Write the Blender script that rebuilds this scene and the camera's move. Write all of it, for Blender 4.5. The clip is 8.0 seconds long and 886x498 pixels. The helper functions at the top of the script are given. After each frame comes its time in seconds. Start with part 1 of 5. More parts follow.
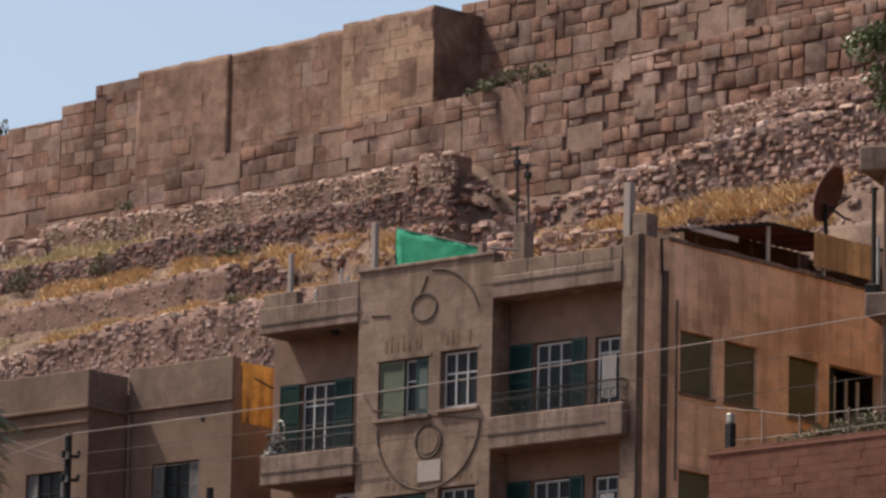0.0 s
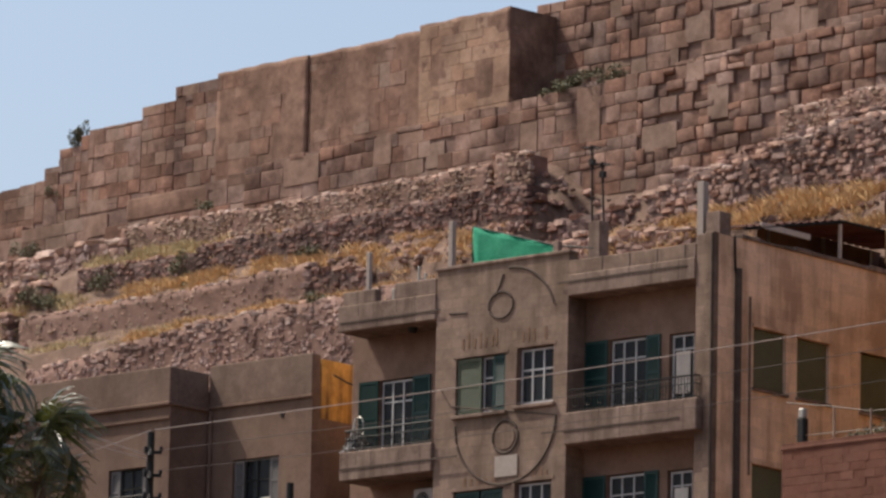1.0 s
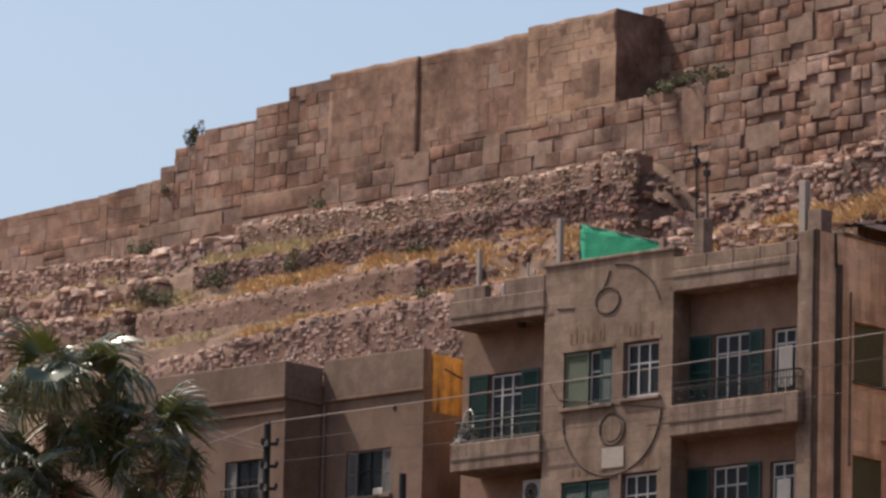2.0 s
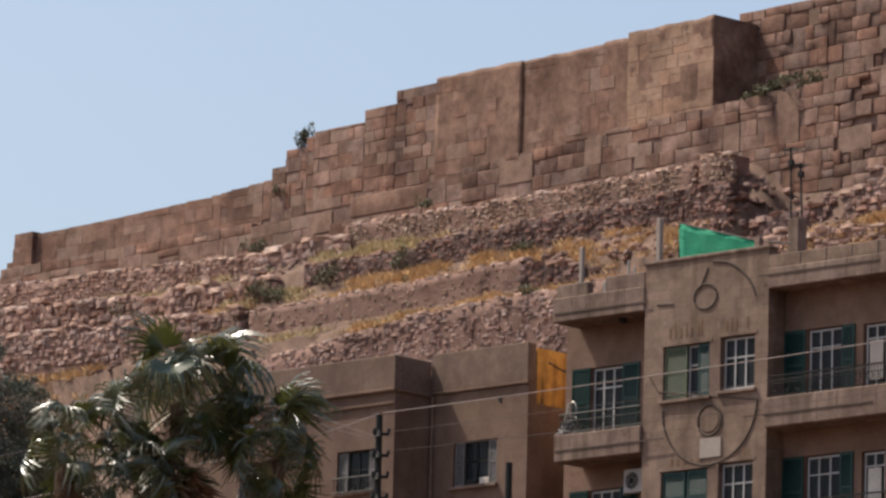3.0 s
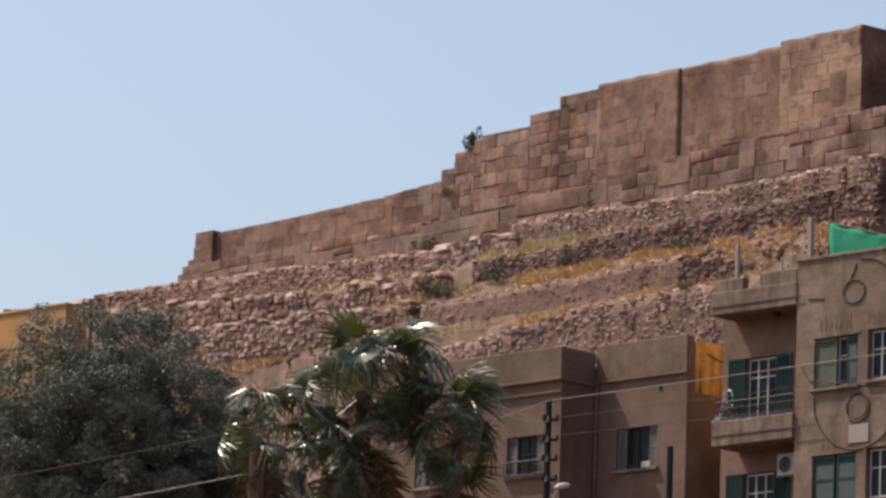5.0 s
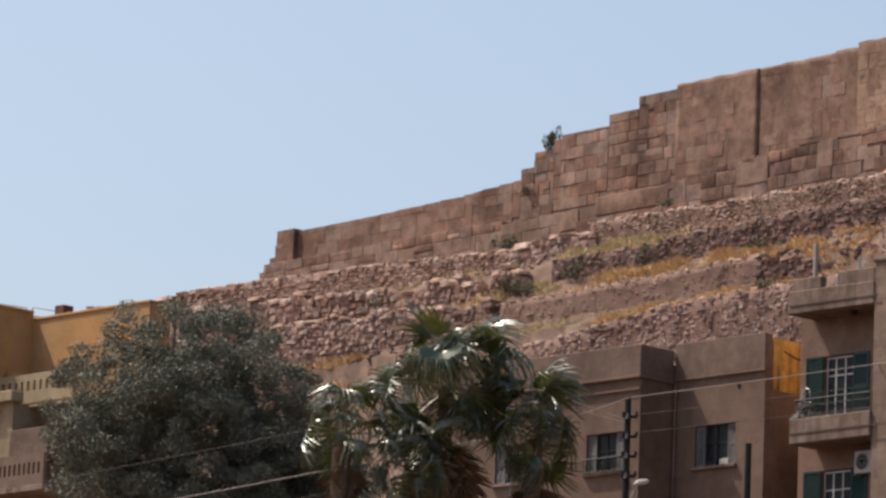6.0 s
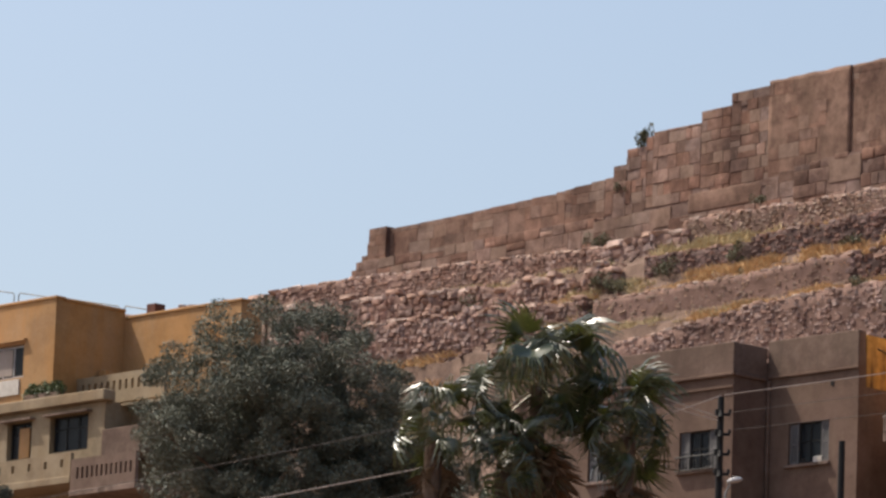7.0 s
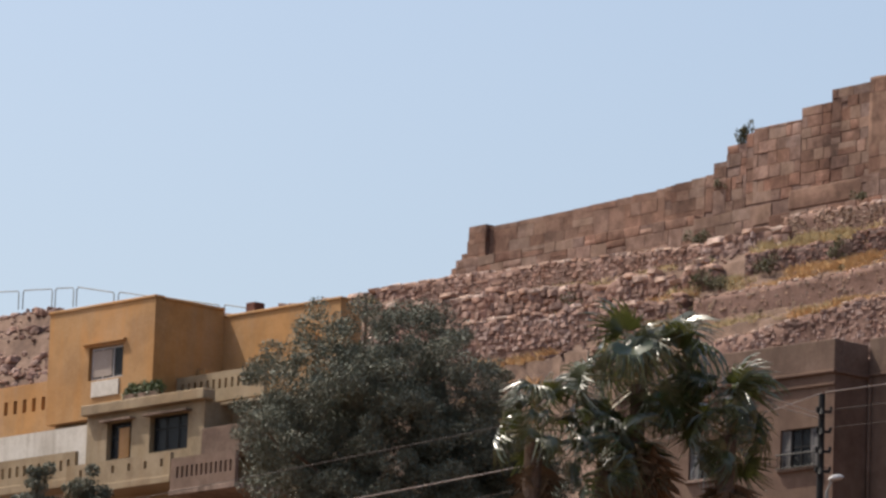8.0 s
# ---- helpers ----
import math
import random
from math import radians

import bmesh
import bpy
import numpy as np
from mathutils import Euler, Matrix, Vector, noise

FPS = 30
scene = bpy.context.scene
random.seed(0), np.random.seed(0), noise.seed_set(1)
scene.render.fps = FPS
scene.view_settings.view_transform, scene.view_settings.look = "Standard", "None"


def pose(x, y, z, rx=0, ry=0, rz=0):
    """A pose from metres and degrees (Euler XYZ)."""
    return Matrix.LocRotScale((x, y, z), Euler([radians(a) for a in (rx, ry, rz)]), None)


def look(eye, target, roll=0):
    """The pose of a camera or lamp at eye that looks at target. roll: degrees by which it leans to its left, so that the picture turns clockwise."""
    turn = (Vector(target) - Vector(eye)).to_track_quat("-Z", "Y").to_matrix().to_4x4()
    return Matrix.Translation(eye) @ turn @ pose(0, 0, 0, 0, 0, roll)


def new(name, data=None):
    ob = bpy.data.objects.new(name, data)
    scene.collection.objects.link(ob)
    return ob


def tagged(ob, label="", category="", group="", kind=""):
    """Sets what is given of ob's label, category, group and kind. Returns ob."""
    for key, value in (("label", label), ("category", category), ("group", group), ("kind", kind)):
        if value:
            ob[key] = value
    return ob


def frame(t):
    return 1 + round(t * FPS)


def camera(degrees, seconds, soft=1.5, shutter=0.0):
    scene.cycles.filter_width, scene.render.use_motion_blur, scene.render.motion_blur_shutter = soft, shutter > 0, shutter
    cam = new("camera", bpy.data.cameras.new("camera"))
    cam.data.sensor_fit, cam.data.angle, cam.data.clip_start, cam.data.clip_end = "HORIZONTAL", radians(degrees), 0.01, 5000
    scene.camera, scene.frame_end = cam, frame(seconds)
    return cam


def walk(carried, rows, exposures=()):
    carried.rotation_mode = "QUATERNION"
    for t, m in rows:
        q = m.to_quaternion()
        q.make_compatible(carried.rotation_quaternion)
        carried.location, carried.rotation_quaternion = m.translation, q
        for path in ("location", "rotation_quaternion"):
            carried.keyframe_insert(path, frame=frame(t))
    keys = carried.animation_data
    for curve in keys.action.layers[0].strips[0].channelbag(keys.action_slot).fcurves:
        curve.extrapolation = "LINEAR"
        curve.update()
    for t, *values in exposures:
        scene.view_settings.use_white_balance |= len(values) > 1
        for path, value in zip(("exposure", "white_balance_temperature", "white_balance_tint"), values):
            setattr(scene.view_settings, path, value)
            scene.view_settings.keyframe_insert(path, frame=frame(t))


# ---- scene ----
# The camera: seconds, metres back (y) and down (z) from the first eye, yaw, pitch and roll in degrees.
cam = camera(8.0, 8.0, soft=2.7)
EYE = 7.0
ROWS = [
    (0.0, 0.662, 0.129, -0.009, 11.000, 1.260),
    (0.5, -0.283, -0.055, 0.312, 10.986, 1.230),
    (1.0, -1.875, -0.364, 0.693, 10.970, 1.270),
    (1.5, -3.834, -0.745, 1.183, 10.944, 1.325),
    (3.0, -13.873, -2.697, 2.564, 10.884, 1.591),
    (3.5, -18.067, -3.512, 2.965, 10.864, 1.629),
    (4.0, -21.200, -4.121, 3.291, 10.849, 1.689),
    (4.5, -24.011, -4.667, 3.606, 10.839, 1.720),
    (6.0, -28.156, -5.473, 4.621, 10.790, 2.065),
    (6.5, -27.815, -5.407, 5.047, 10.765, 2.085),
    (7.0, -27.663, -5.377, 5.479, 10.738, 2.105),
    (7.5, -27.370, -5.320, 5.975, 10.709, 2.106),
    (8.0, -27.164, -5.281, 6.408, 10.685, 2.092),
]
walk(cam, [(t, look((0, y, EYE + z), (-math.sin(radians(a)) * math.cos(radians(p)), y + math.cos(radians(a)) * math.cos(radians(p)), EYE + z + math.sin(radians(p))), lean)) for t, y, z, a, p, lean in ROWS])

# ---- light ----
SUN_TO = Vector((-0.90, 0.30, 1.45)).normalized()
world = bpy.data.worlds.new("sky")
scene.world = world
world.use_nodes = True
wn, wl = world.node_tree.nodes, world.node_tree.links
sky = wn.new("ShaderNodeTexSky")
sky.sky_type, sky.sun_disc = "NISHITA", False
sky.sun_elevation = math.asin(SUN_TO.z)
sky.sun_rotation = math.atan2(SUN_TO.x, SUN_TO.y)
sky.air_density, sky.dust_density, sky.ozone_density = 1.0, 3.7, 0.2
wl.new(sky.outputs["Color"], wn["Background"].inputs["Color"])
wn["Background"].inputs["Strength"].default_value = 0.145
sun = new("sun", bpy.data.lights.new("sun", "SUN"))
sun.data.energy, sun.data.angle, sun.data.color = 4.2, radians(0.5), (1.0, 0.91, 0.80)
sun.matrix_world = look(SUN_TO * 400, (0, 0, 0))
scene.view_settings.exposure = 0.25


# ---- materials ----
def ramp(nt, fac, stops):
    r = nt.nodes.new("ShaderNodeValToRGB")
    els = r.color_ramp.elements
    while len(els) < len(stops):
        els.new(0.5)
    for e, (p, c) in zip(els, stops):
        e.position, e.color = p, (*c, 1)
    nt.links.new(fac, r.inputs["Fac"])
    return r.outputs["Color"]


def mixed(nt, fac, a, b, mode="MIX"):
    m = nt.nodes.new("ShaderNodeMix")
    m.data_type, m.blend_type = "RGBA", mode
    for sock, val in ((m.inputs[0], fac), (m.inputs[6], a), (m.inputs[7], b)):
        if isinstance(val, (int, float)):
            sock.default_value = val
        elif isinstance(val, tuple):
            sock.default_value = (*val, 1)
        else:
            nt.links.new(val, sock)
    return m.outputs[2]


def noise_of(nt, co, scale, detail=5, rough=0.6, stretch=None):
    if stretch:
        mp = nt.nodes.new("ShaderNodeMapping")
        mp.inputs["Scale"].default_value = stretch
        nt.links.new(co, mp.inputs["Vector"])
        co = mp.outputs["Vector"]
    n = nt.nodes.new("ShaderNodeTexNoise")
    n.inputs["Scale"].default_value, n.inputs["Detail"].default_value, n.inputs["Roughness"].default_value = scale, detail, rough
    nt.links.new(co, n.inputs["Vector"])
    return n.outputs["Fac"]


def surface(name, dark, mid, light, rough=0.9, big=0.6, fine=9.0, bump=0.4, streak=None, streak_amount=0.5, vary=0.0, island=0.0,
            metal=0.0, courses=None, spec=0.3, patina=0.0):
    """A weathered surface: three tones over two scales of grain, run-down streaks, relief, and optional block courses (length, height, joint tone)."""
    m = bpy.data.materials.new(name)
    m.use_nodes = True
    nt = m.node_tree
    b = nt.nodes["Principled BSDF"]
    co = nt.nodes.new("ShaderNodeTexCoord").outputs["Object"]
    if vary:
        info = nt.nodes.new("ShaderNodeObjectInfo")
        co = nt.nodes.new("ShaderNodeNewGeometry").outputs["Position"]
        sh = nt.nodes.new("ShaderNodeVectorMath")
        sh.operation = "MULTIPLY_ADD"
        nt.links.new(info.outputs["Random"], sh.inputs[0])
        sh.inputs[1].default_value = (37, 53, 71)
        nt.links.new(co, sh.inputs[2])
        co = sh.outputs[0]
    n1, n2 = noise_of(nt, co, big, 6, 0.65), noise_of(nt, co, fine, 6, 0.7)
    blend = nt.nodes.new("ShaderNodeMath")
    blend.operation = "MULTIPLY_ADD"
    nt.links.new(n2, blend.inputs[0])
    blend.inputs[1].default_value = 0.45
    half = nt.nodes.new("ShaderNodeMath")
    half.operation = "MULTIPLY"
    nt.links.new(n1, half.inputs[0])
    half.inputs[1].default_value = 0.6
    nt.links.new(half.outputs[0], blend.inputs[2])
    col = ramp(nt, blend.outputs[0], [(0.36, dark), (0.52, mid), (0.68, light)])
    height = blend.outputs[0]
    if courses:
        length, high, tone = courses
        sep = nt.nodes.new("ShaderNodeSeparateXYZ")
        nt.links.new(co, sep.inputs[0])
        add = nt.nodes.new("ShaderNodeMath")
        nt.links.new(sep.outputs[0], add.inputs[0])
        nt.links.new(sep.outputs[1], add.inputs[1])
        com = nt.nodes.new("ShaderNodeCombineXYZ")
        nt.links.new(add.outputs[0], com.inputs[0])
        nt.links.new(sep.outputs[2], com.inputs[1])
        br = nt.nodes.new("ShaderNodeTexBrick")
        nt.links.new(com.outputs[0], br.inputs["Vector"])
        br.inputs["Scale"].default_value = 1.0
        br.inputs["Brick Width"].default_value, br.inputs["Row Height"].default_value = length, high
        br.inputs["Mortar Size"].default_value, br.inputs["Mortar Smooth"].default_value = 0.012, 0.6
        br.inputs["Color1"].default_value, br.inputs["Color2"].default_value = (0.86, 0.84, 0.82, 1), (1.1, 1.08, 1.05, 1)
        br.inputs["Mortar"].default_value = (tone, tone, tone, 1)
        col = mixed(nt, 0.9, col, br.outputs["Color"], "MULTIPLY")
    if streak:
        s = noise_of(nt, co, 1.0, 5, 0.6, (2.6, 2.6, 0.22))
        p = noise_of(nt, co, 0.45, 3, 0.5)
        mul = nt.nodes.new("ShaderNodeMath")
        mul.operation = "MULTIPLY"
        nt.links.new(s, mul.inputs[0])
        nt.links.new(p, mul.inputs[1])
        mask = ramp(nt, mul.outputs[0], [(0.22, (0, 0, 0)), (0.33, (1, 1, 1))])
        amt = nt.nodes.new("ShaderNodeMath")
        amt.operation = "MULTIPLY"
        nt.links.new(mask, amt.inputs[0])
        amt.inputs[1].default_value = streak_amount
        col = mixed(nt, amt.outputs[0], col, streak)
    for amount, source in ((vary, "object"), (island, "island")):
        if amount:
            if source == "object":
                rnd = info.outputs["Random"]
            else:
                rnd = nt.nodes.new("ShaderNodeNewGeometry").outputs["Random Per Island"]
            tint = ramp(nt, rnd, [(0.0, (1 - amount, 1 - amount * 1.1, 1 - amount * 1.2)), (0.3, (1 + amount * 0.3, 1 - amount * 0.2, 1 - amount * 0.5)), (0.55, (1, 0.98, 0.96)), (0.78, (1 - amount * 0.3, 1 - amount * 0.08, 1 + amount * 0.1)), (1.0, (1 + amount, 1 + amount * 0.95, 1 + amount * 0.85))])
            col = mixed(nt, 1.0, col, tint, "MULTIPLY")
    if patina:
        place = nt.nodes.new("ShaderNodeNewGeometry").outputs["Position"]
        old = ramp(nt, noise_of(nt, place, 0.42, 6, 0.62), [(0.36, (1 - patina, 1 - patina * 1.15, 1 - patina * 1.2)), (0.5, (1, 0.98, 0.95)), (0.64, (1 + patina * 0.5, 1 + patina * 0.45, 1 + patina * 0.45))])
        spots = ramp(nt, noise_of(nt, place, 1.7, 5, 0.7), [(0.40, (1 - patina * 0.7, 1 - patina * 0.75, 1 - patina * 0.75)), (0.55, (1, 1, 1))])
        col = mixed(nt, 1.0, mixed(nt, 1.0, col, old, "MULTIPLY"), spots, "MULTIPLY")
    nt.links.new(col, b.inputs["Base Color"])
    b.inputs["Roughness"].default_value, b.inputs["Metallic"].default_value = rough, metal
    b.inputs["Specular IOR Level"].default_value = spec
    if bump:
        bp = nt.nodes.new("ShaderNodeBump")
        bp.inputs["Strength"].default_value, bp.inputs["Distance"].default_value = bump, 0.08
        nt.links.new(height, bp.inputs["Height"])
        nt.links.new(bp.outputs["Normal"], b.inputs["Normal"])
    return m


def glass_mat(name, tint):
    m = bpy.data.materials.new(name)
    m.use_nodes = True
    b = m.node_tree.nodes["Principled BSDF"]
    b.inputs["Base Color"].default_value = (*tint, 1)
    b.inputs["Roughness"].default_value = 0.06
    b.inputs["Transmission Weight"].default_value = 0.5
    b.inputs["IOR"].default_value = 1.18
    b.inputs["Specular IOR Level"].default_value = 0.2
    return m


M = {
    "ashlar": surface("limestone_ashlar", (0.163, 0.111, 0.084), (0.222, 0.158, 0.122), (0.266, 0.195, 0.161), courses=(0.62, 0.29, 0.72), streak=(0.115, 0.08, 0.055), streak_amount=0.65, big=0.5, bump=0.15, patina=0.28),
    "concrete": surface("stained_concrete", (0.150, 0.104, 0.079), (0.235, 0.169, 0.134), (0.297, 0.217, 0.178), streak=(0.10, 0.07, 0.05), streak_amount=0.8, big=0.9, bump=0.25, patina=0.3),
    "render": surface("shaded_render", (0.157, 0.097, 0.070), (0.200, 0.125, 0.094), (0.231, 0.150, 0.117), big=0.4, bump=0.12, streak=(0.2, 0.14, 0.09), streak_amount=0.3, patina=0.2),
    # Raised well above the facade tone: bounce light on the shaded side is in the colour.
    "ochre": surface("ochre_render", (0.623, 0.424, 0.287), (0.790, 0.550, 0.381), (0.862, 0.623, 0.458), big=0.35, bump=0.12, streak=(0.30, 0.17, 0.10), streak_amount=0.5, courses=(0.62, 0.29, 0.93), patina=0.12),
    "yellow_stain": surface("yellow_render", (0.403, 0.215, 0.050), (0.528, 0.296, 0.072), (0.595, 0.358, 0.101), big=0.5, bump=0.2, streak=(0.10, 0.055, 0.03), streak_amount=0.9, patina=0.3),
    "tan": surface("tan_render", (0.132, 0.085, 0.061), (0.166, 0.106, 0.078), (0.196, 0.130, 0.098), big=0.4, bump=0.12, streak=(0.2, 0.14, 0.1), streak_amount=0.45, patina=0.2),
    "grey_parapet": surface("weathered_parapet", (0.135, 0.089, 0.068), (0.177, 0.119, 0.089), (0.216, 0.151, 0.118), big=0.5, bump=0.15, streak=(0.13, 0.095, 0.07), streak_amount=0.45, patina=0.25),
    "gold": surface("golden_yellow_paint", (0.346, 0.190, 0.075), (0.406, 0.237, 0.104), (0.439, 0.275, 0.148), big=0.35, bump=0.08, rough=0.8, streak=(0.48, 0.22, 0.05), streak_amount=0.35, patina=0.14),
    "cream": surface("cream_render", (0.234, 0.176, 0.106), (0.293, 0.228, 0.146), (0.331, 0.265, 0.182), big=0.4, bump=0.12, streak=(0.26, 0.18, 0.1), streak_amount=0.5, patina=0.2),
    "white": surface("dirty_whitewash", (0.425, 0.390, 0.336), (0.561, 0.523, 0.464), (0.637, 0.598, 0.544), big=1.2, bump=0.1, streak=(0.3, 0.25, 0.2), streak_amount=0.5),
    "green": surface("green_shutter_paint", (0.007, 0.028, 0.026), (0.012, 0.041, 0.036), (0.019, 0.056, 0.049), rough=0.55, big=1.0, bump=0.05),
    "green_pale": surface("faded_green_paint", (0.064, 0.076, 0.047), (0.085, 0.102, 0.064), (0.106, 0.123, 0.081), rough=0.65, big=1.0, bump=0.05),
    "green_dusty": surface("dusty_green_paint", (0.101, 0.103, 0.063), (0.135, 0.138, 0.086), (0.169, 0.167, 0.109), rough=0.65, big=1.0, bump=0.05),
    "dark_metal": surface("dark_iron", (0.008, 0.008, 0.008), (0.015, 0.014, 0.013), (0.035, 0.028, 0.024), rough=0.6, metal=0.3, bump=0.1, fine=20),
    "white_paint": surface("white_window_paint", (0.336, 0.324, 0.308), (0.448, 0.436, 0.424), (0.512, 0.504, 0.492), rough=0.5, bump=0.05),
    "grey_paint": surface("dirty_grey_paint", (0.09, 0.085, 0.08), (0.14, 0.13, 0.125), (0.19, 0.18, 0.17), rough=0.7, bump=0.05),
    "pale_stone": surface("pale_plaque_stone", (0.24, 0.20, 0.17), (0.31, 0.26, 0.225), (0.36, 0.31, 0.27), bump=0.1),
    "green_deep": surface("deep_green_paint", (0.005, 0.02, 0.019), (0.009, 0.03, 0.027), (0.014, 0.042, 0.037), rough=0.75, spec=0.1, bump=0.05),
    # Dark tone puts the dimness of unlit rooms into slabs and partitions.
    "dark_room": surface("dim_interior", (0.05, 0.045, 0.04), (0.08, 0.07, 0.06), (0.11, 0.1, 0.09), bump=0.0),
    "steel": surface("galvanised_steel", (0.20, 0.19, 0.17), (0.32, 0.30, 0.27), (0.42, 0.40, 0.36), rough=0.5, metal=0.6, bump=0.1),
    "rust": surface("rusty_brown_metal", (0.053, 0.020, 0.013), (0.090, 0.031, 0.019), (0.135, 0.050, 0.031), rough=0.75, bump=0.3),
    "block": surface("wall_block_stone", (0.140, 0.084, 0.060), (0.217, 0.136, 0.105), (0.282, 0.192, 0.158), vary=0.34, big=0.9, fine=4.0, bump=0.6, patina=0.45),
    "block_pale": surface("pale_repaired_stone", (0.183, 0.119, 0.087), (0.248, 0.168, 0.128), (0.299, 0.210, 0.171), vary=0.12, big=0.8, fine=4.0, bump=0.3, patina=0.3),
    "block_ochre": surface("ochre_pilaster_stone", (0.235, 0.150, 0.102), (0.315, 0.208, 0.146), (0.370, 0.255, 0.188), vary=0.12, big=0.7, fine=3.0, bump=0.3, patina=0.3),
    "dressed": surface("dressed_ochre_stone", (0.154, 0.090, 0.063), (0.213, 0.130, 0.096), (0.265, 0.172, 0.129), vary=0.16, big=0.7, fine=3.0, bump=0.35, patina=0.42),
    "rubble_tan": surface("tan_rubble_stone", (0.176, 0.117, 0.086), (0.282, 0.200, 0.152), (0.367, 0.278, 0.227), island=0.22, big=1.5, fine=6.0, bump=0.5, patina=0.3),
    "plaster": surface("old_wall_plaster", (0.141, 0.084, 0.058), (0.218, 0.132, 0.095), (0.282, 0.181, 0.134), big=0.55, fine=3.0, bump=0.3, streak=(0.14, 0.088, 0.06), streak_amount=0.45, patina=0.42),
    "mortar": surface("brown_streak", (0.12, 0.07, 0.045), (0.18, 0.11, 0.07), (0.24, 0.15, 0.1), big=1.5, bump=0.8, patina=0.3),
    "bed_earth": surface("terrace_earth_mortar", (0.138, 0.081, 0.062), (0.202, 0.123, 0.097), (0.255, 0.165, 0.137), big=1.3, fine=6.0, bump=0.7, patina=0.3),
    "bed_dark": surface("dark_terrace_earth", (0.065, 0.040, 0.034), (0.104, 0.065, 0.056), (0.142, 0.096, 0.083), big=1.5, fine=6.0, bump=0.8, patina=0.3),
    "rubble": surface("rubble_stone", (0.184, 0.113, 0.087), (0.296, 0.197, 0.159), (0.396, 0.284, 0.249), island=0.24, big=1.5, fine=6.0, bump=0.7, patina=0.35),
    "rubble_pale": surface("pale_rubble_stone", (0.203, 0.131, 0.106), (0.327, 0.230, 0.196), (0.437, 0.333, 0.308), island=0.24, big=1.5, fine=6.0, bump=0.7, patina=0.35),
    # Lighter than the other rubble: the sun on terrace tops is in this colour.
    "cap_stone": surface("sunlit_edge_stone", (0.306, 0.211, 0.167), (0.450, 0.329, 0.270), (0.558, 0.432, 0.373), island=0.25, big=1.5, fine=6.0, bump=0.5, patina=0.25),
    "rubble_dark": surface("dark_rubble_stone", (0.111, 0.068, 0.057), (0.186, 0.117, 0.100), (0.288, 0.188, 0.166), island=0.35, big=1.5, fine=6.0, bump=0.7, patina=0.3),
    "soil": surface("dry_hill_soil", (0.107, 0.064, 0.046), (0.155, 0.099, 0.071), (0.196, 0.132, 0.100), big=1.4, fine=7.0, bump=1.0, patina=0.35),
    "straw": surface("dry_straw_grass", (0.361, 0.216, 0.092), (0.527, 0.336, 0.155), (0.644, 0.437, 0.232), island=0.25, big=0.6, bump=0.0),
    "straw_pale": surface("pale_dry_grass", (0.374, 0.289, 0.145), (0.484, 0.383, 0.204), (0.594, 0.486, 0.290), island=0.25, big=0.6, bump=0.0),
    "shrub": surface("shrub_leaf", (0.071, 0.076, 0.039), (0.118, 0.117, 0.063), (0.189, 0.173, 0.107), island=0.35, bump=0.0, rough=0.6),
    "tree_leaf": surface("dark_tree_leaf", (0.075, 0.087, 0.062), (0.121, 0.134, 0.096), (0.203, 0.223, 0.169), island=0.45, bump=0.0, rough=0.6, spec=0.4),
    "palm_leaf": surface("palm_leaf", (0.029, 0.041, 0.009), (0.054, 0.071, 0.015), (0.092, 0.109, 0.025), vary=0.3, bump=0.0, rough=0.3, spec=0.7),
    "palm_stalk": surface("palm_leaf_stalk", (0.20, 0.17, 0.09), (0.30, 0.25, 0.14), (0.38, 0.33, 0.20), bump=0.0, rough=0.4, spec=0.5),
    "fresh_leaf": surface("fresh_green_leaf", (0.05, 0.075, 0.025), (0.085, 0.12, 0.04), (0.14, 0.18, 0.07), island=0.4, bump=0.0, rough=0.45, spec=0.5),
    "palm_dead": surface("dead_palm_leaf", (0.10, 0.06, 0.03), (0.17, 0.105, 0.055), (0.25, 0.16, 0.09), vary=0.25, bump=0.0, rough=0.7),
    "bark": surface("bark", (0.07, 0.045, 0.03), (0.12, 0.08, 0.055), (0.19, 0.13, 0.09), big=2, bump=0.8),
    "brick": surface("pink_stone_facing", (0.107, 0.043, 0.028), (0.140, 0.059, 0.038), (0.172, 0.079, 0.054), vary=0.10, big=1.0, bump=0.25, patina=0.2),
    "cloth": surface("green_shade_net", (0.029, 0.270, 0.158), (0.048, 0.392, 0.232), (0.096, 0.486, 0.300), big=0.8, bump=0.1, rough=0.8),
    "wall_core": surface("old_wall_core", (0.133, 0.083, 0.066), (0.187, 0.121, 0.097), (0.240, 0.161, 0.137), big=1.2, bump=0.5, patina=0.3),
    # Dark brown for painted groove shade, and for straps, pipes and joints.
    "dark_brown": surface("groove_shade_and_iron", (0.05, 0.037, 0.028), (0.075, 0.055, 0.042), (0.11, 0.085, 0.065), big=1.5, bump=0.1),
    "wire_dark": surface("dull_cable", (0.12, 0.1, 0.085), (0.17, 0.145, 0.12), (0.22, 0.19, 0.16), bump=0.0, rough=0.6),
    "wire": surface("pale_cable", (0.40, 0.33, 0.27), (0.52, 0.44, 0.37), (0.6, 0.52, 0.45), bump=0.0, rough=0.5),
    "wood": surface("weathered_board", (0.384, 0.224, 0.090), (0.576, 0.352, 0.150), (0.720, 0.480, 0.225), big=0.8, bump=0.3, streak=(0.15, 0.09, 0.05), streak_amount=0.5),
    "glass": glass_mat("window_glass", (0.04, 0.045, 0.05)),
}


# ---- building blocks ----
def frame_at(x, y, angle):
    """A plan frame: u runs away along the facade, v out of it, z up."""
    a = radians(angle)
    return Matrix(((-math.cos(a), -math.sin(a), 0, x), (math.sin(a), -math.cos(a), 0, y), (0, 0, 1, 0), (0, 0, 0, 1)))


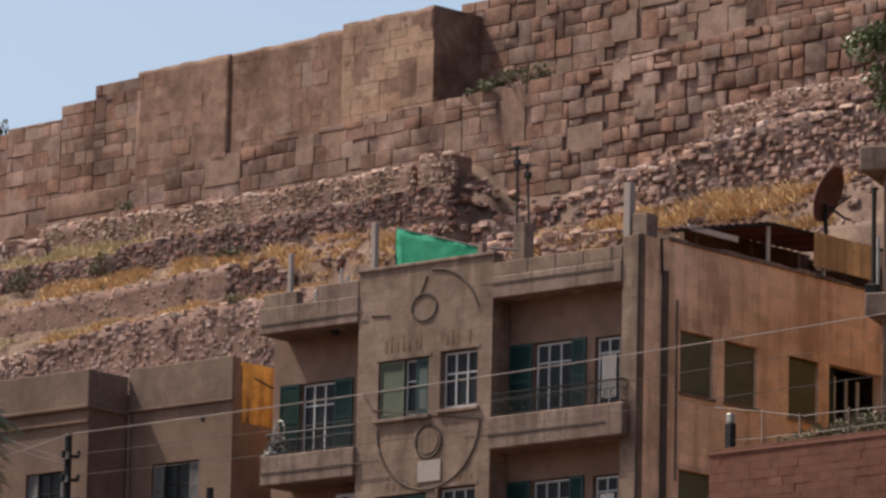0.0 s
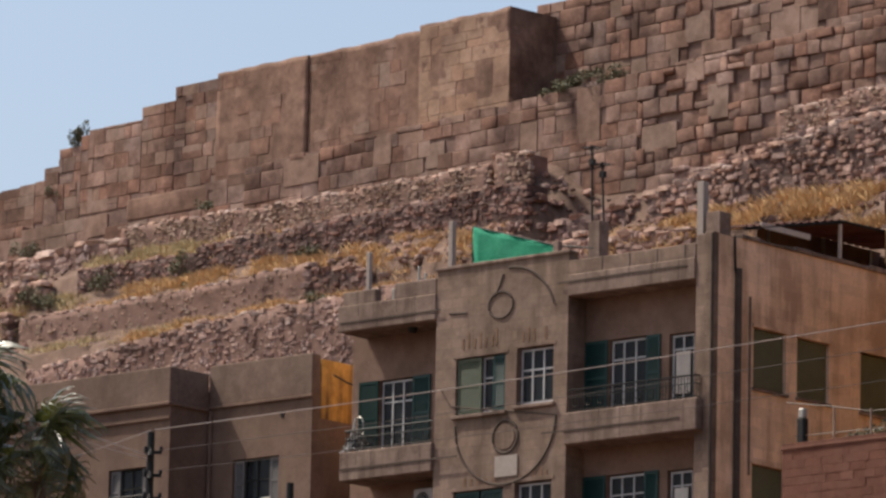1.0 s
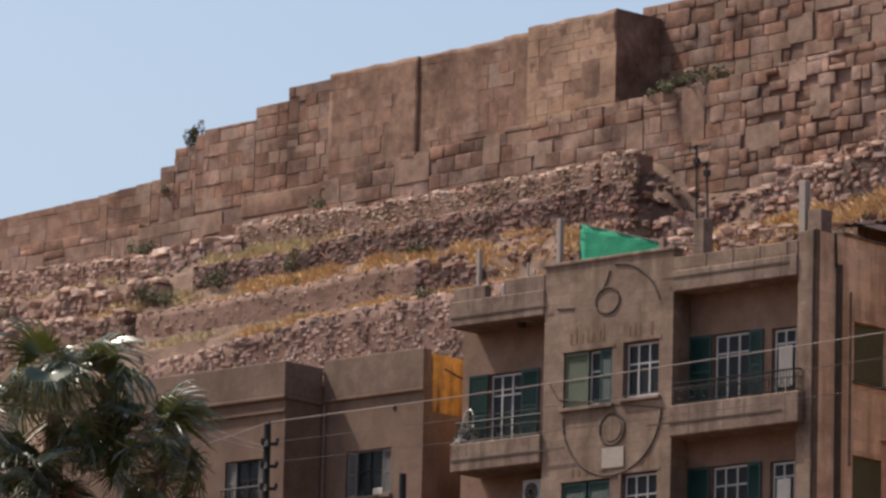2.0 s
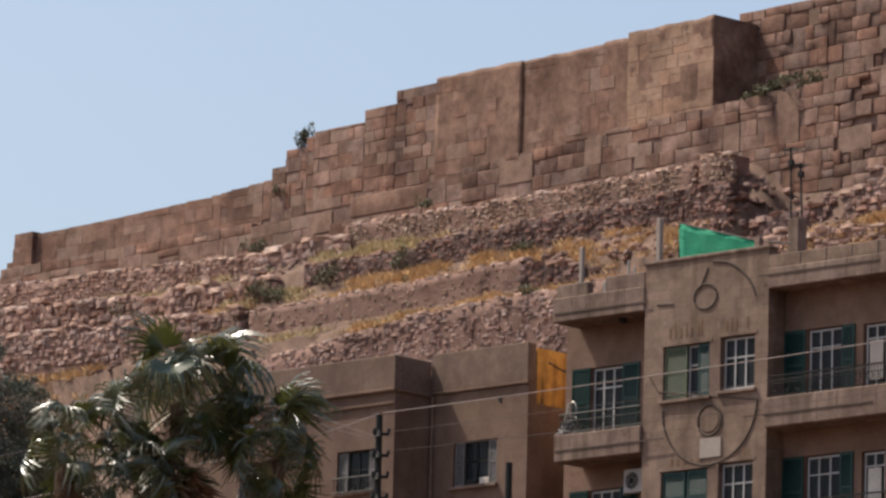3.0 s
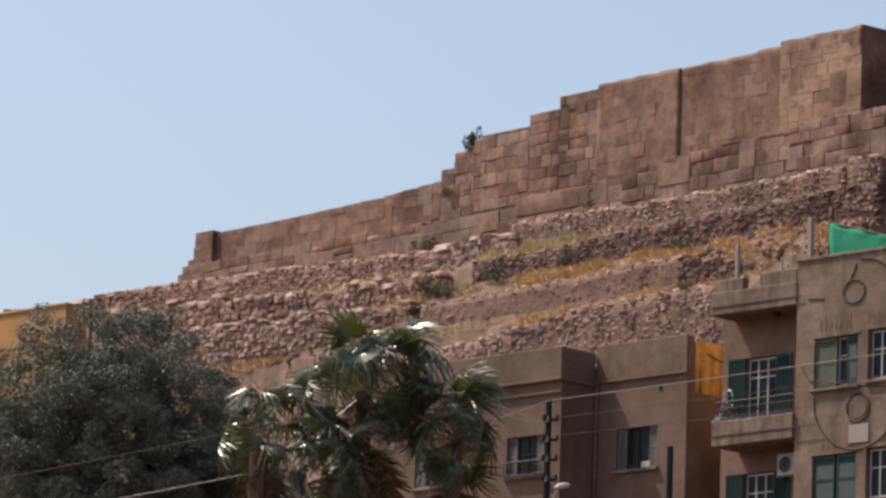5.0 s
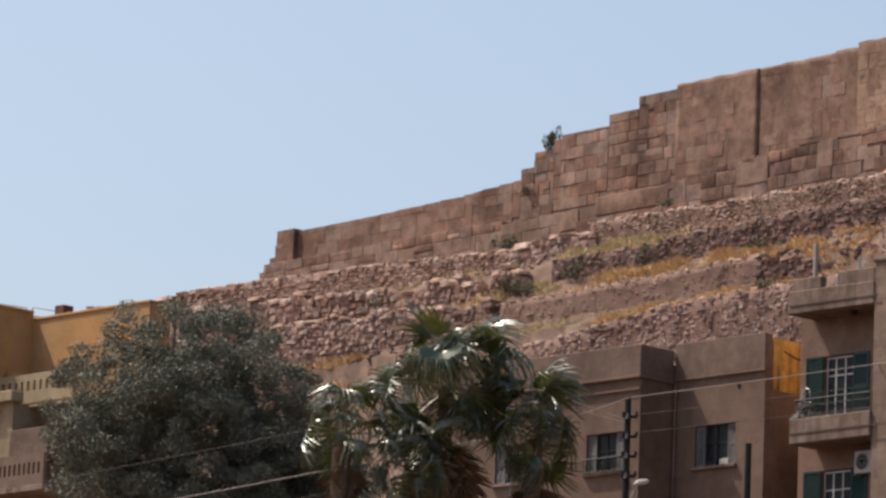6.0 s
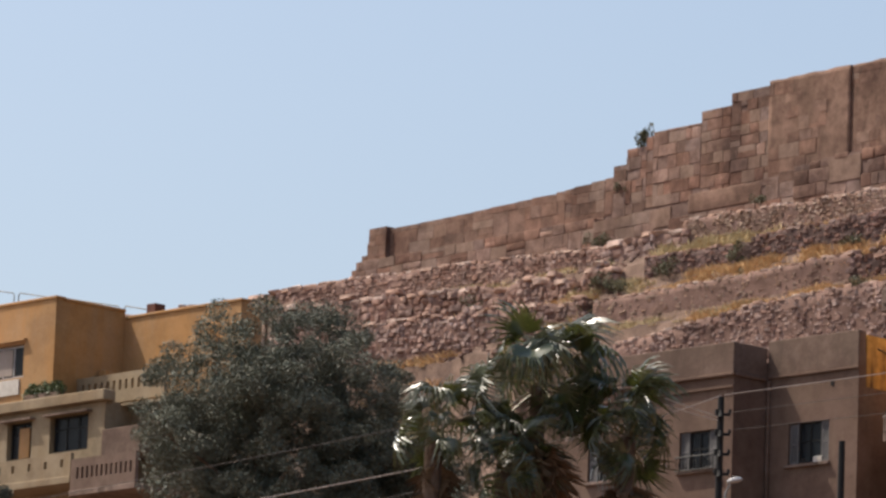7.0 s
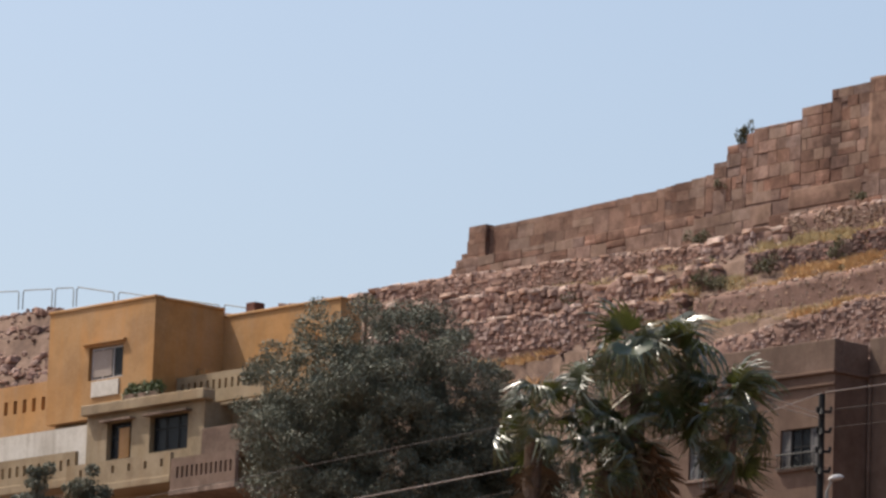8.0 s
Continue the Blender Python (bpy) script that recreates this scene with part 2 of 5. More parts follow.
def thing(name, at, label, category, group="", kind=""):
    ob = new(name)
    ob.empty_display_size = 0.2
    ob.matrix_world = at
    return tagged(ob, label, category, group, kind)


def part(name, bm, material, parent, label="", at=None, kind=""):
    me = bpy.data.meshes.new(name)
    bm.to_mesh(me)
    bm.free()
    me.materials.append(M[material])
    ob = new(name, me)
    if parent is not None:
        ob.parent = parent
    if at is not None:
        ob.matrix_local = at
    return tagged(ob, label, "", "", kind)


def bx(bm, u0, u1, v0, v1, z0, z1, edge=0.0):
    """A box, with a small chamfer if edge is given."""
    res = bmesh.ops.create_cube(bm, size=1.0)
    vs = res["verts"]
    for v in vs:
        v.co = Vector(((u0 + u1) / 2 + v.co.x * (u1 - u0), (v0 + v1) / 2 + v.co.y * (v1 - v0), (z0 + z1) / 2 + v.co.z * (z1 - z0)))
    if edge:
        es = list({e for v in vs for e in v.link_edges})
        bmesh.ops.bevel(bm, geom=es, offset=edge, segments=1, affect="EDGES")
    return bm


def box(*dims, edge=0.0):
    return bx(bmesh.new(), *dims, edge=edge)


def tube(bm, pts, r, sides=6, r_end=None):
    """A round bar along points."""
    pts = [Vector(p) for p in pts]
    rings = []
    for i, p in enumerate(pts):
        d = (pts[min(i + 1, len(pts) - 1)] - pts[max(i - 1, 0)]).normalized()
        side = d.orthogonal().normalized() if abs(d.z) > 0.95 else d.cross(Vector((0, 0, 1))).normalized()
        up = side.cross(d)
        rr = r if r_end is None else r + (r_end - r) * i / max(1, len(pts) - 1)
        rings.append([bm.verts.new(p + (side * math.cos(k * math.tau / sides) + up * math.sin(k * math.tau / sides)) * rr) for k in range(sides)])
    for a, b in zip(rings, rings[1:]):
        for k in range(sides):
            bm.faces.new((a[k], a[(k + 1) % sides], b[(k + 1) % sides], b[k]))
    bm.faces.new(rings[0][::-1])
    bm.faces.new(rings[-1])
    return bm


def holed(axis, a0, a1, d0, d1, z0, z1, holes):
    """A wall slab with openings cut right through. axis 'u': runs along u between d0 and d1 in v; axis 'v': runs along v between d0 and d1 in u. holes: (a0, a1, z0, z1)."""
    bm = bmesh.new()
    ca = sorted({a0, a1, *[h[0] for h in holes], *[h[1] for h in holes]})
    cz = sorted({z0, z1, *[h[2] for h in holes], *[h[3] for h in holes]})
    ca, cz = [c for c in ca if a0 <= c <= a1], [c for c in cz if z0 <= c <= z1]
    cache = {}

    def vert(a, d, z):
        key = (round(a, 4), round(d, 4), round(z, 4))
        if key not in cache:
            cache[key] = bm.verts.new((a, d, z) if axis == "u" else (d, a, z))
        return cache[key]

    def solid(i, j):
        if not (0 <= i < len(ca) - 1 and 0 <= j < len(cz) - 1):
            return False
        ma, mz = (ca[i] + ca[i + 1]) / 2, (cz[j] + cz[j + 1]) / 2
        return not any(h[0] < ma < h[1] and h[2] < mz < h[3] for h in holes)

    for i in range(len(ca) - 1):
        for j in range(len(cz) - 1):
            if not solid(i, j):
                continue
            p, q, r, s = ca[i], ca[i + 1], cz[j], cz[j + 1]
            bm.faces.new([vert(p, d0, r), vert(q, d0, r), vert(q, d0, s), vert(p, d0, s)])
            bm.faces.new([vert(p, d1, s), vert(q, d1, s), vert(q, d1, r), vert(p, d1, r)])
            for di, dj, e in ((-1, 0, (p, r, p, s)), (1, 0, (q, s, q, r)), (0, -1, (q, r, p, r)), (0, 1, (p, s, q, s))):
                if not solid(i + di, j + dj):
                    bm.faces.new([vert(e[0], d0, e[1]), vert(e[0], d0, e[3]) if di else vert(e[2], d0, e[1]), vert(e[2], d1, e[3]), vert(e[0], d1, e[1])])
    bmesh.ops.recalc_face_normals(bm, faces=bm.faces)
    return bm


def let_light_through(m, amount, tint):
    """Thin leaves: part of the light falling on the far side shows through."""
    nt = m.node_tree
    b, out = nt.nodes["Principled BSDF"], nt.nodes["Material Output"]
    t, mix = nt.nodes.new("ShaderNodeBsdfTranslucent"), nt.nodes.new("ShaderNodeMixShader")
    t.inputs["Color"].default_value = (*tint, 1)
    mix.inputs[0].default_value = amount
    nt.links.new(b.outputs[0], mix.inputs[1])
    nt.links.new(t.outputs[0], mix.inputs[2])
    nt.links.new(mix.outputs[0], out.inputs["Surface"])


let_light_through(M["palm_leaf"], 0.22, (0.13, 0.14, 0.035))
wax = M["palm_leaf"].node_tree.nodes["Principled BSDF"]
wax.inputs["Coat Weight"].default_value, wax.inputs["Coat Roughness"].default_value = 1.0, 0.33
HILL = frame_at(0, 206, 45)
MAIN = frame_at(5.4, 170, 41)
NEXT = Matrix.Translation((0, 0, EYE)) @ Matrix.Scale(1.04, 4) @ Matrix.Translation((0, 0, -EYE)) @ frame_at(-5.4, 174, 41)
GOLD = frame_at(-33, 190, 42)


# ---- ground ----
def ground_z(u, v):
    """Height of the hillside: terraced below the old wall, falling to the street below."""
    vs = (-2500, -300, -60, -3, 0.4, 2.05, 2.2, 3.45, 3.6, 5.35, 5.5, 7.05, 7.2, 9.0, 11, 14, 20, 26, 45, 95, 125, 144, 166, 190, 2500)
    zs = (0, 0, 49.6, 50.0, 49.5, 49.1, 48.45, 47.75, 47.05, 45.7, 44.9, 44.15, 41.6, 41.0, 39.0, 35.0, 30, 26, 22, 8, 5.3, 5.1, 0, 0, 0)
    z = float(np.interp(v, vs, zs))
    if -40 <= v < 60:
        z += float(np.interp(u, (40, 50, 56, 62, 70, 100, 140), (0, 0.1, 0.5, 1.7, 2.6, 3, 0))) * float(np.interp(v, (-40, -20, 16, 60), (0, 1, 1, 0)))
        z -= float(np.interp(u, (-30, -12, -8.5, -4.8, -4.2, 0), (0.6, 0.7, 0.9, 1.8, 0.2, 0))) * float(np.interp(v, (0.5, 2.2, 6, 9), (0, 1, 1, 0)))
    z -= float(np.interp(u, (-24, -13.5, -9, -4.5, -3.3, -2.5), (0, 0.1, 1.2, 1.3, 0.8, 0))) * float(np.interp(v, (-0.5, 0.4, 2, 3.2), (0, 1, 0.8, 0)))
    z -= float(np.interp(u, (-60, -40, -6, 3), (0, 7, 7, 0))) * float(np.interp(v, (8.6, 10.5, 16, 26), (0, 1, 1, 0)))
    if -26 <= u <= 90 and 0.3 < v < 14:
        z += 0.16 * noise.noise((u * 0.3, v * 0.5, 3.0)) + 0.13 * noise.noise((u * 0.9, v * 1.1, 7.0)) + 0.07 * noise.noise((u * 2.7, v * 2.7, 1.0))
    return z


def ground():
    us = [-2500, -800, -300, *np.arange(-160, -26, 8), *np.arange(-26, 60, 0.4), *np.arange(60, 92, 0.8), *np.arange(92, 160, 8), 300, 800, 2500]
    vs = [-2500, -800, -300, -120, -60, -20, -8, -3, *np.arange(0, 14, 0.2), *np.arange(14, 30, 1.0), *np.arange(30, 200, 6), 300, 800, 2500]
    bm = bmesh.new()
    grid = [[bm.verts.new((u, v, ground_z(u, v))) for v in vs] for u in us]
    for a, b in zip(grid, grid[1:]):
        for k in range(len(vs) - 1):
            f = bm.faces.new((a[k], b[k], b[k + 1], a[k + 1]))
            f.smooth = True
    ob = part("ground", bm, "soil", None)
    ob.matrix_world = HILL
    tagged(ob, "dry stony hillside soil stepping down in terraces", "ground", "", "structure")


ground()


# ---- the old wall on the hill ----
def block_mesh(seed, rough, round_off):
    """A unit stone block with worn edges."""
    rng = random.Random(seed)
    bm = bmesh.new()
    bmesh.ops.create_cube(bm, size=1.0)
    bmesh.ops.bevel(bm, geom=list(bm.edges), offset=round_off, segments=1, affect="EDGES")
    for v in bm.verts:
        v.co += Vector((rng.uniform(-1, 1), rng.uniform(-1, 1), rng.uniform(-1, 1))) * rough
    return bm


def shared(name, bm, material):
    me = bpy.data.meshes.new(name)
    bm.to_mesh(me)
    bm.free()
    me.materials.append(M[material])
    return me


def worn_mesh(seed, rough, swell):
    """A unit stone block of 3 x 3 faces a side, its front swollen or hollowed and its edges rubbed round."""
    rng = random.Random(seed)
    bm = bmesh.new()
    bmesh.ops.create_cube(bm, size=1.0)
    bmesh.ops.bevel(bm, geom=list(bm.edges), offset=0.07, segments=2, affect="EDGES", profile=0.6)
    for v in bm.verts:
        n = noise.noise_vector(v.co * 1.7 + Vector((seed * 3.1, seed * 1.7, 0)))
        v.co += n * rough + Vector((rng.uniform(-1, 1), rng.uniform(-1, 1), rng.uniform(-1, 1))) * rough * 0.25
        if v.co.y > 0:
            v.co.y += swell * (1 - 2.2 * (abs(v.co.x) + abs(v.co.z)) * 0.5)
    for f in bm.faces:
        f.smooth = True
    return bm


BLOCKS = [shared("block", worn_mesh(s, 0.06, 0.1), "block") for s in range(9)]
WORN = [shared("block", worn_mesh(90 + s, 0.035, 0.02), "block") for s in range(9)]
SQUARE = [shared("block", block_mesh(20 + s, 0.012, 0.03), "block") for s in range(5)]
PALE = [shared("block", block_mesh(120 + s, 0.008, 0.02), "block_pale") for s in range(4)]
ROUND = [shared("boulder", worn_mesh(40 + s, 0.08, 0.2), "block") for s in range(8)]
OCHRE_BLOCKS = [shared("block", block_mesh(170 + s, 0.01, 0.02), "block_ochre") for s in range(4)]
PATCH = [shared("plaster_patch", worn_mesh(150, 0.015, 0.0), "plaster")]
DRESSED = [shared("block", block_mesh(70 + s, 0.01, 0.02), "dressed") for s in range(4)]


def courses(rng, u0, u1, z0, top, hmin, hmax, lmin, lmax):
    """Blocks laid in courses that run through, some two courses high and some split: middle u, middle z, length, height."""
    out, taken = [], []
    highest = max(top(u) for u in np.linspace(u0, u1, 60))
    levels = [z0 - rng.uniform(0, 0.2)]
    while levels[-1] < highest:
        levels.append(levels[-1] + rng.uniform(hmin, hmax))
    for i, z in enumerate(levels[:-1]):
        h, u, above = levels[i + 1] - z, u0 - rng.uniform(0, 0.4), []
        while u < u1:
            l = rng.uniform(lmin, lmax) * (0.7 if rng.random() < 0.25 else 1.0)
            a, b = max(u, u0), min(u + l, u1)
            if u1 - b < 0.2:
                b = u1
            for p, q in taken:
                if a < q and b > p:
                    if a < p - 0.2:
                        b = p
                    else:
                        a = max(a, q)
                        b = max(b, a)
            t = top((a + b) / 2)
            if b - a > 0.12 and z + 0.1 < t:
                hh = min(h, t - z)
                roll = rng.random()
                if roll < 0.07 and i + 2 < len(levels) and levels[i + 2] < t and b - a < 1.2:
                    hh = levels[i + 2] - z
                    above.append((a, b))
                    out.append(((a + b) / 2, z + hh / 2, b - a, hh))
                elif roll < 0.17 and hh > 0.4:
                    k = rng.uniform(0.4, 0.6)
                    out.append(((a + b) / 2, z + hh * k / 2, b - a, hh * k))
                    out.append(((a + b) / 2, z + hh * (1 + k) / 2, b - a, hh * (1 - k)))
                else:
                    out.append(((a + b) / 2, z + hh / 2, b - a, hh))
            if b >= u1:
                break
            u = max(b, u + 0.05)
        taken = above
    return out


def stone_wall(name, label, rng, spans, v, depth, meshes, gap=0.02, proud=0.02, core="wall_core", tilt=0.008, recess=0.05, lost=0.015, slabs=()):
    """A wall of separate blocks on a recessed core. spans: (u0, u1, z0, top function, hmin, hmax, lmin, lmax). slabs: large flush stones (u0, u1, z0, z1)."""
    wall = thing(name, HILL, label, "stone wall", "", "structure")
    foot = min(sp[2] for sp in spans)
    for u0, u1, z0, top, *size in spans:
        bm = bmesh.new()
        steps = max(1, int((u1 - u0) / 1.0))
        for k in range(steps):
            a, b = u0 + (u1 - u0) * k / steps, u0 + (u1 - u0) * (k + 1) / steps
            t = min(top(a + 0.01), top(b - 0.01)) - 0.06
            if t > z0:
                bx(bm, a, b, v - depth, v - recess, z0 - 0.8, t)
        part("core", bm, core, wall)
        for u, z, l, h in courses(rng, u0, u1, z0, top, *size):
            if any(a < u < b and c < z < d for a, b, c, d in slabs):
                continue
            roll = rng.random()
            if roll < lost and l < 0.9:
                continue
            d = rng.uniform(0.35, 0.5)
            out = rng.gauss(0, proud)
            style = noise.noise((u * 0.35, z * 0.6, foot)) + rng.gauss(0, 0.18)
            kind = meshes[0] if style < -0.12 else meshes[1] if style < 0.2 else meshes[2]
            ob = new("block", rng.choice(kind))
            ob.parent = wall
            ob.matrix_local = Matrix.LocRotScale((u, v - d / 2 + out, z), Euler((rng.gauss(0, tilt), rng.gauss(0, tilt), rng.gauss(0, tilt))), (l - gap * rng.choice((-0.3, 0.2, 0.6, 1.2)), d, h - gap * rng.choice((-0.3, 0.2, 0.6, 1.2))))
    for a, b, c, d in slabs:
        ob = new("slab", rng.choice(PALE if b - a < 2 else PATCH))
        ob.parent = wall
        ob.matrix_local = Matrix.LocRotScale(((a + b) / 2, v - 0.222 + rng.uniform(0, 0.012), (c + d) / 2), None, (b - a - 0.02, 0.45, d - c - 0.02))
    return wall


def ledge(u):
    return float(np.interp(u, (-22, -10.5, -5, 0, 4, 10, 13, 16, 25), (52.55, 52.25, 52.02, 51.9, 51.75, 51.56, 51.32, 50.9, 50.6))) + 0.05 * noise.noise((u * 0.9, 0, 4.0))


STEPS = ((15.1, 17.4, 55.0), (17.4, 19.15, 54.5), (19.15, 22.0, 54.05), (22.0, 22.4, 53.9), (22.4, 23.6, 53.55), (23.6, 24.4, 52.95), (24.4, 24.9, 52.58))
LOW_STEPS = ((27.35, 39.6, 52.2), (39.6, 40.1, 51.7), (40.1, 40.45, 51.2), (40.45, 41.1, 50.65), (41.1, 43.0, 50.35))


def low_top(u):
    return float(np.interp(u, (24.9, 28.2, 34, 39.6), (52.5, 52.3, 52.18, 52.15)))


def old_walls():
    rng = random.Random(5)
    stone_wall("wall_upper_east", "rough weathered pinkish limestone block wall", rng, [(-24, 1.2, 51.2, lambda u: 55.85 if u > -4 else 56.5, 0.4, 0.62, 0.5, 1.3)], -1.9, 1.5, (SQUARE + PALE, WORN, BLOCKS), 0.024, 0.018, recess=0.06, lost=0.02,
               slabs=((-6.9, -5.75, 53.5, 54.5), (-7.9, -6.5, 53.0, 53.5), (-8.6, -7.0, 54.5, 55.1), (-10.9, -9.6, 52.6, 54.1), (-12.0, -10.9, 52.4, 53.2)))
    stone_wall("wall_lower_east", "rough projecting lower course of large boulders and blocks", rng, [(-22, -6, 47.4, ledge, 0.45, 0.64, 0.45, 0.95)], 0.6, 2.6, (WORN, ROUND, ROUND + BLOCKS), 0.05, 0.035, recess=0.1, lost=0.03, tilt=0.03,
               slabs=((-10.1, -9.15, 50.0, 51.2), (-7.8, -6.2, 49.3, 50.2), (-14.0, -12.9, 49.1, 49.8), (-9.0, -8.2, 51.4, 52.1)))
    stone_wall("wall_lower_mid", "lower courses of large weathered limestone blocks", rng, [(-6, 13, 48.2, ledge, 0.42, 0.58, 0.55, 1.25)], 0.6, 1.2, (SQUARE + PALE, WORN + SQUARE, WORN), 0.018, 0.012, recess=0.045, lost=0.015,
               slabs=((-4.3, -3.2, 50.0, 51.9), (9.2, 11.0, 50.4, 51.4), (3.0, 3.9, 50.1, 51.0)))
    stone_wall("wall_lower_west", "lower courses of smooth worn limestone blocks", rng, [(13, 24.9, 49.0, ledge, 0.5, 0.7, 0.7, 1.7)], 0.55, 1.0, (SQUARE, SQUARE + PALE, WORN), 0.012, 0.009, recess=0.03, slabs=((14.9, 19.2, 50.25, 51.05), (20.2, 21.5, 49.9, 50.7)))
    stone_wall("wall_stepped", "stepped weathered limestone block wall end", rng, [(a, b, 51.0, (lambda t: lambda u: t)(t), 0.42, 0.54, 0.5, 1.1) for a, b, t in STEPS], 0.0, 1.4, (SQUARE, SQUARE + PALE, WORN), 0.015, 0.009, recess=0.035)
    stone_wall("wall_low_upper", "long low dressed limestone wall with small opening", rng, [(24.9, 27.0, 50.9, low_top, 0.4, 0.55, 0.7, 1.5), *[(a, b, 50.9 if t > 51 else 49.6, low_top if t > 52 else (lambda t: lambda u: t)(t), 0.42, 0.55, 0.8, 1.7) for a, b, t in LOW_STEPS], (27.0, 27.35, 50.9, lambda u: 51.42, 0.3, 0.4, 0.3, 0.4), (27.0, 27.35, 51.88, low_top, 0.3, 0.4, 0.3, 0.4)], 0.0, 0.9, (DRESSED, DRESSED, DRESSED + PALE), 0.006, 0.003, recess=0.02, lost=0.0)
    stone_wall("wall_low_base", "lower course of pale dressed limestone blocks", rng, [(24.9, 40.2, 49.4, lambda u: 50.82, 0.45, 0.6, 0.7, 1.5)], 0.5, 1.0, (SQUARE, SQUARE + PALE, WORN), 0.012, 0.008, recess=0.03)
    stone_wall("wall_end_pier", "square dressed limestone pier ending the low wall", rng, [(38.6, 39.75, 50.6, lambda u: 52.25, 0.4, 0.5, 0.5, 1.0)], 0.22, 0.5, (DRESSED, DRESSED, DRESSED), 0.008, 0.004, lost=0.0)
    # plastered panels of the upper wall
    panels = thing("wall_panels", HILL, "plastered and dressed ochre stone wall panels", "stone wall", "", "structure")
    for name, u0, u1, v, top in (("pilaster", 0.28, 4.65, 0.3, 55.28), ("panel", 4.65, 10.45, 0.0, 55.14), ("panel", 10.45, 15.1, 0.07, 55.15)):
        bm = bmesh.new()
        n = int((u1 - u0) / 0.2)
        rows_v = []
        for k in range(n + 1):
            u = u0 + (u1 - u0) * k / n
            t = top + 0.06 * noise.noise((u * 1.3, 0, 0)) + (0.08 if name == "panel" and 5.0 < u < 6.2 else 0.0)
            col = []
            for j in range(24):
                z = 50.8 + (t - 50.8) * j / 23
                relief = 0.02 * noise.noise((u * 0.7, z * 0.7, 2)) + 0.014 * noise.noise((u * 1.6, z * 1.6, 9)) + 0.006 * noise.noise((u * 4, z * 4, 5))
                col.append(bm.verts.new((u, v + relief, z)))
            col.append(bm.verts.new((u, v - 3.0, t)))
            col.append(bm.verts.new((u, v - 3.0, 50.8)))
            rows_v.append(col)
        for a, b in zip(rows_v, rows_v[1:]):
            for j in range(25):
                f = bm.faces.new((a[j], b[j], b[j + 1], a[j + 1]))
                f.smooth = j < 23
        bm.faces.new(rows_v[0])
        bm.faces.new(rows_v[-1][::-1])
        bmesh.ops.recalc_face_normals(bm, faces=bm.faces)
        part(name, bm, "plaster", panels)
        # stones that show through the worn plaster: more of them low on the wall
        for u, z, l, h in courses(rng, u0, u1, 51.0, lambda w: top - 0.08, 0.42, 0.6, 0.5, 1.25):
            if noise.noise((u * 0.4, z * 0.5, 31 + v)) + 0.3 * (52.6 - z) / 2 > (-0.6 if name == "pilaster" else -0.03):
                ob = new("block", rng.choice(OCHRE_BLOCKS if name == "pilaster" else DRESSED if rng.random() < 0.8 else PALE))
                ob.parent = panels
                ob.matrix_local = Matrix.LocRotScale((u, v - 0.19 + rng.gauss(0, 0.004), z), Euler((0, 0, rng.gauss(0, 0.003))), (l - 0.012, 0.4, h - 0.012))


old_walls()


# ---- rubble terraces ----
def stone_shapes(count, seed, swing=0.25):
    """Angular broken stones of about one metre, as vertices and faces."""
    shapes = []
    for s in range(count):
        rng = random.Random(seed + s)
        bm = bmesh.new()
        if s % 2:
            bmesh.ops.create_icosphere(bm, subdivisions=1, radius=0.5)
            for v in bm.verts:
                v.co *= rng.uniform(0.78, 1.22)
        else:
            bmesh.ops.create_cube(bm, size=0.84)
            bmesh.ops.bevel(bm, geom=list(bm.edges), offset=rng.uniform(0.08, 0.2), segments=1, affect="EDGES")
            for v in bm.verts:
                v.co += Vector((rng.gauss(0, 1), rng.gauss(0, 1), rng.gauss(0, 1))) * 0.06
        turn = Euler((rng.gauss(0, swing), rng.gauss(0, swing), rng.uniform(-2.4, 2.4) * swing)).to_matrix()
        bmesh.ops.triangulate(bm, faces=list(bm.faces))
        bm.verts.index_update()
        shapes.append((np.array([(turn @ v.co)[:] for v in bm.verts]), np.array([[v.index for v in f.verts] for f in bm.faces])))
        bm.free()
    return shapes


STONES = stone_shapes(16, 100)


def heap(name, placed, material, parent=None, at=HILL, label="", kind="stuff", shapes=None):
    """Many stones in one mesh. placed: (u, v, z, size u, size v, size z, turn)."""
    shapes = shapes or STONES
    vs, fs, n = [], [], 0
    for k, (u, v, z, a, b, c, turn) in enumerate(placed):
        pts, faces = shapes[k % len(shapes)]
        ct, st = math.cos(turn), math.sin(turn)
        p = pts * (a, b, c)
        p = np.stack([p[:, 0] * ct - p[:, 1] * st * 0.6, p[:, 0] * st * 0.6 + p[:, 1] * ct, p[:, 2]], -1) + (u, v, z)
        vs.append(p)
        fs.append(faces + n)
        n += len(pts)
    me = bpy.data.meshes.new(name)
    me.from_pydata(np.concatenate(vs).tolist(), [], np.concatenate(fs).tolist())
    me.materials.append(M[material])
    ob = new(name, me)
    if parent is not None:
        ob.parent = parent
    else:
        ob.matrix_world = at
    return tagged(ob, label, "stones" if label else "", "", kind)


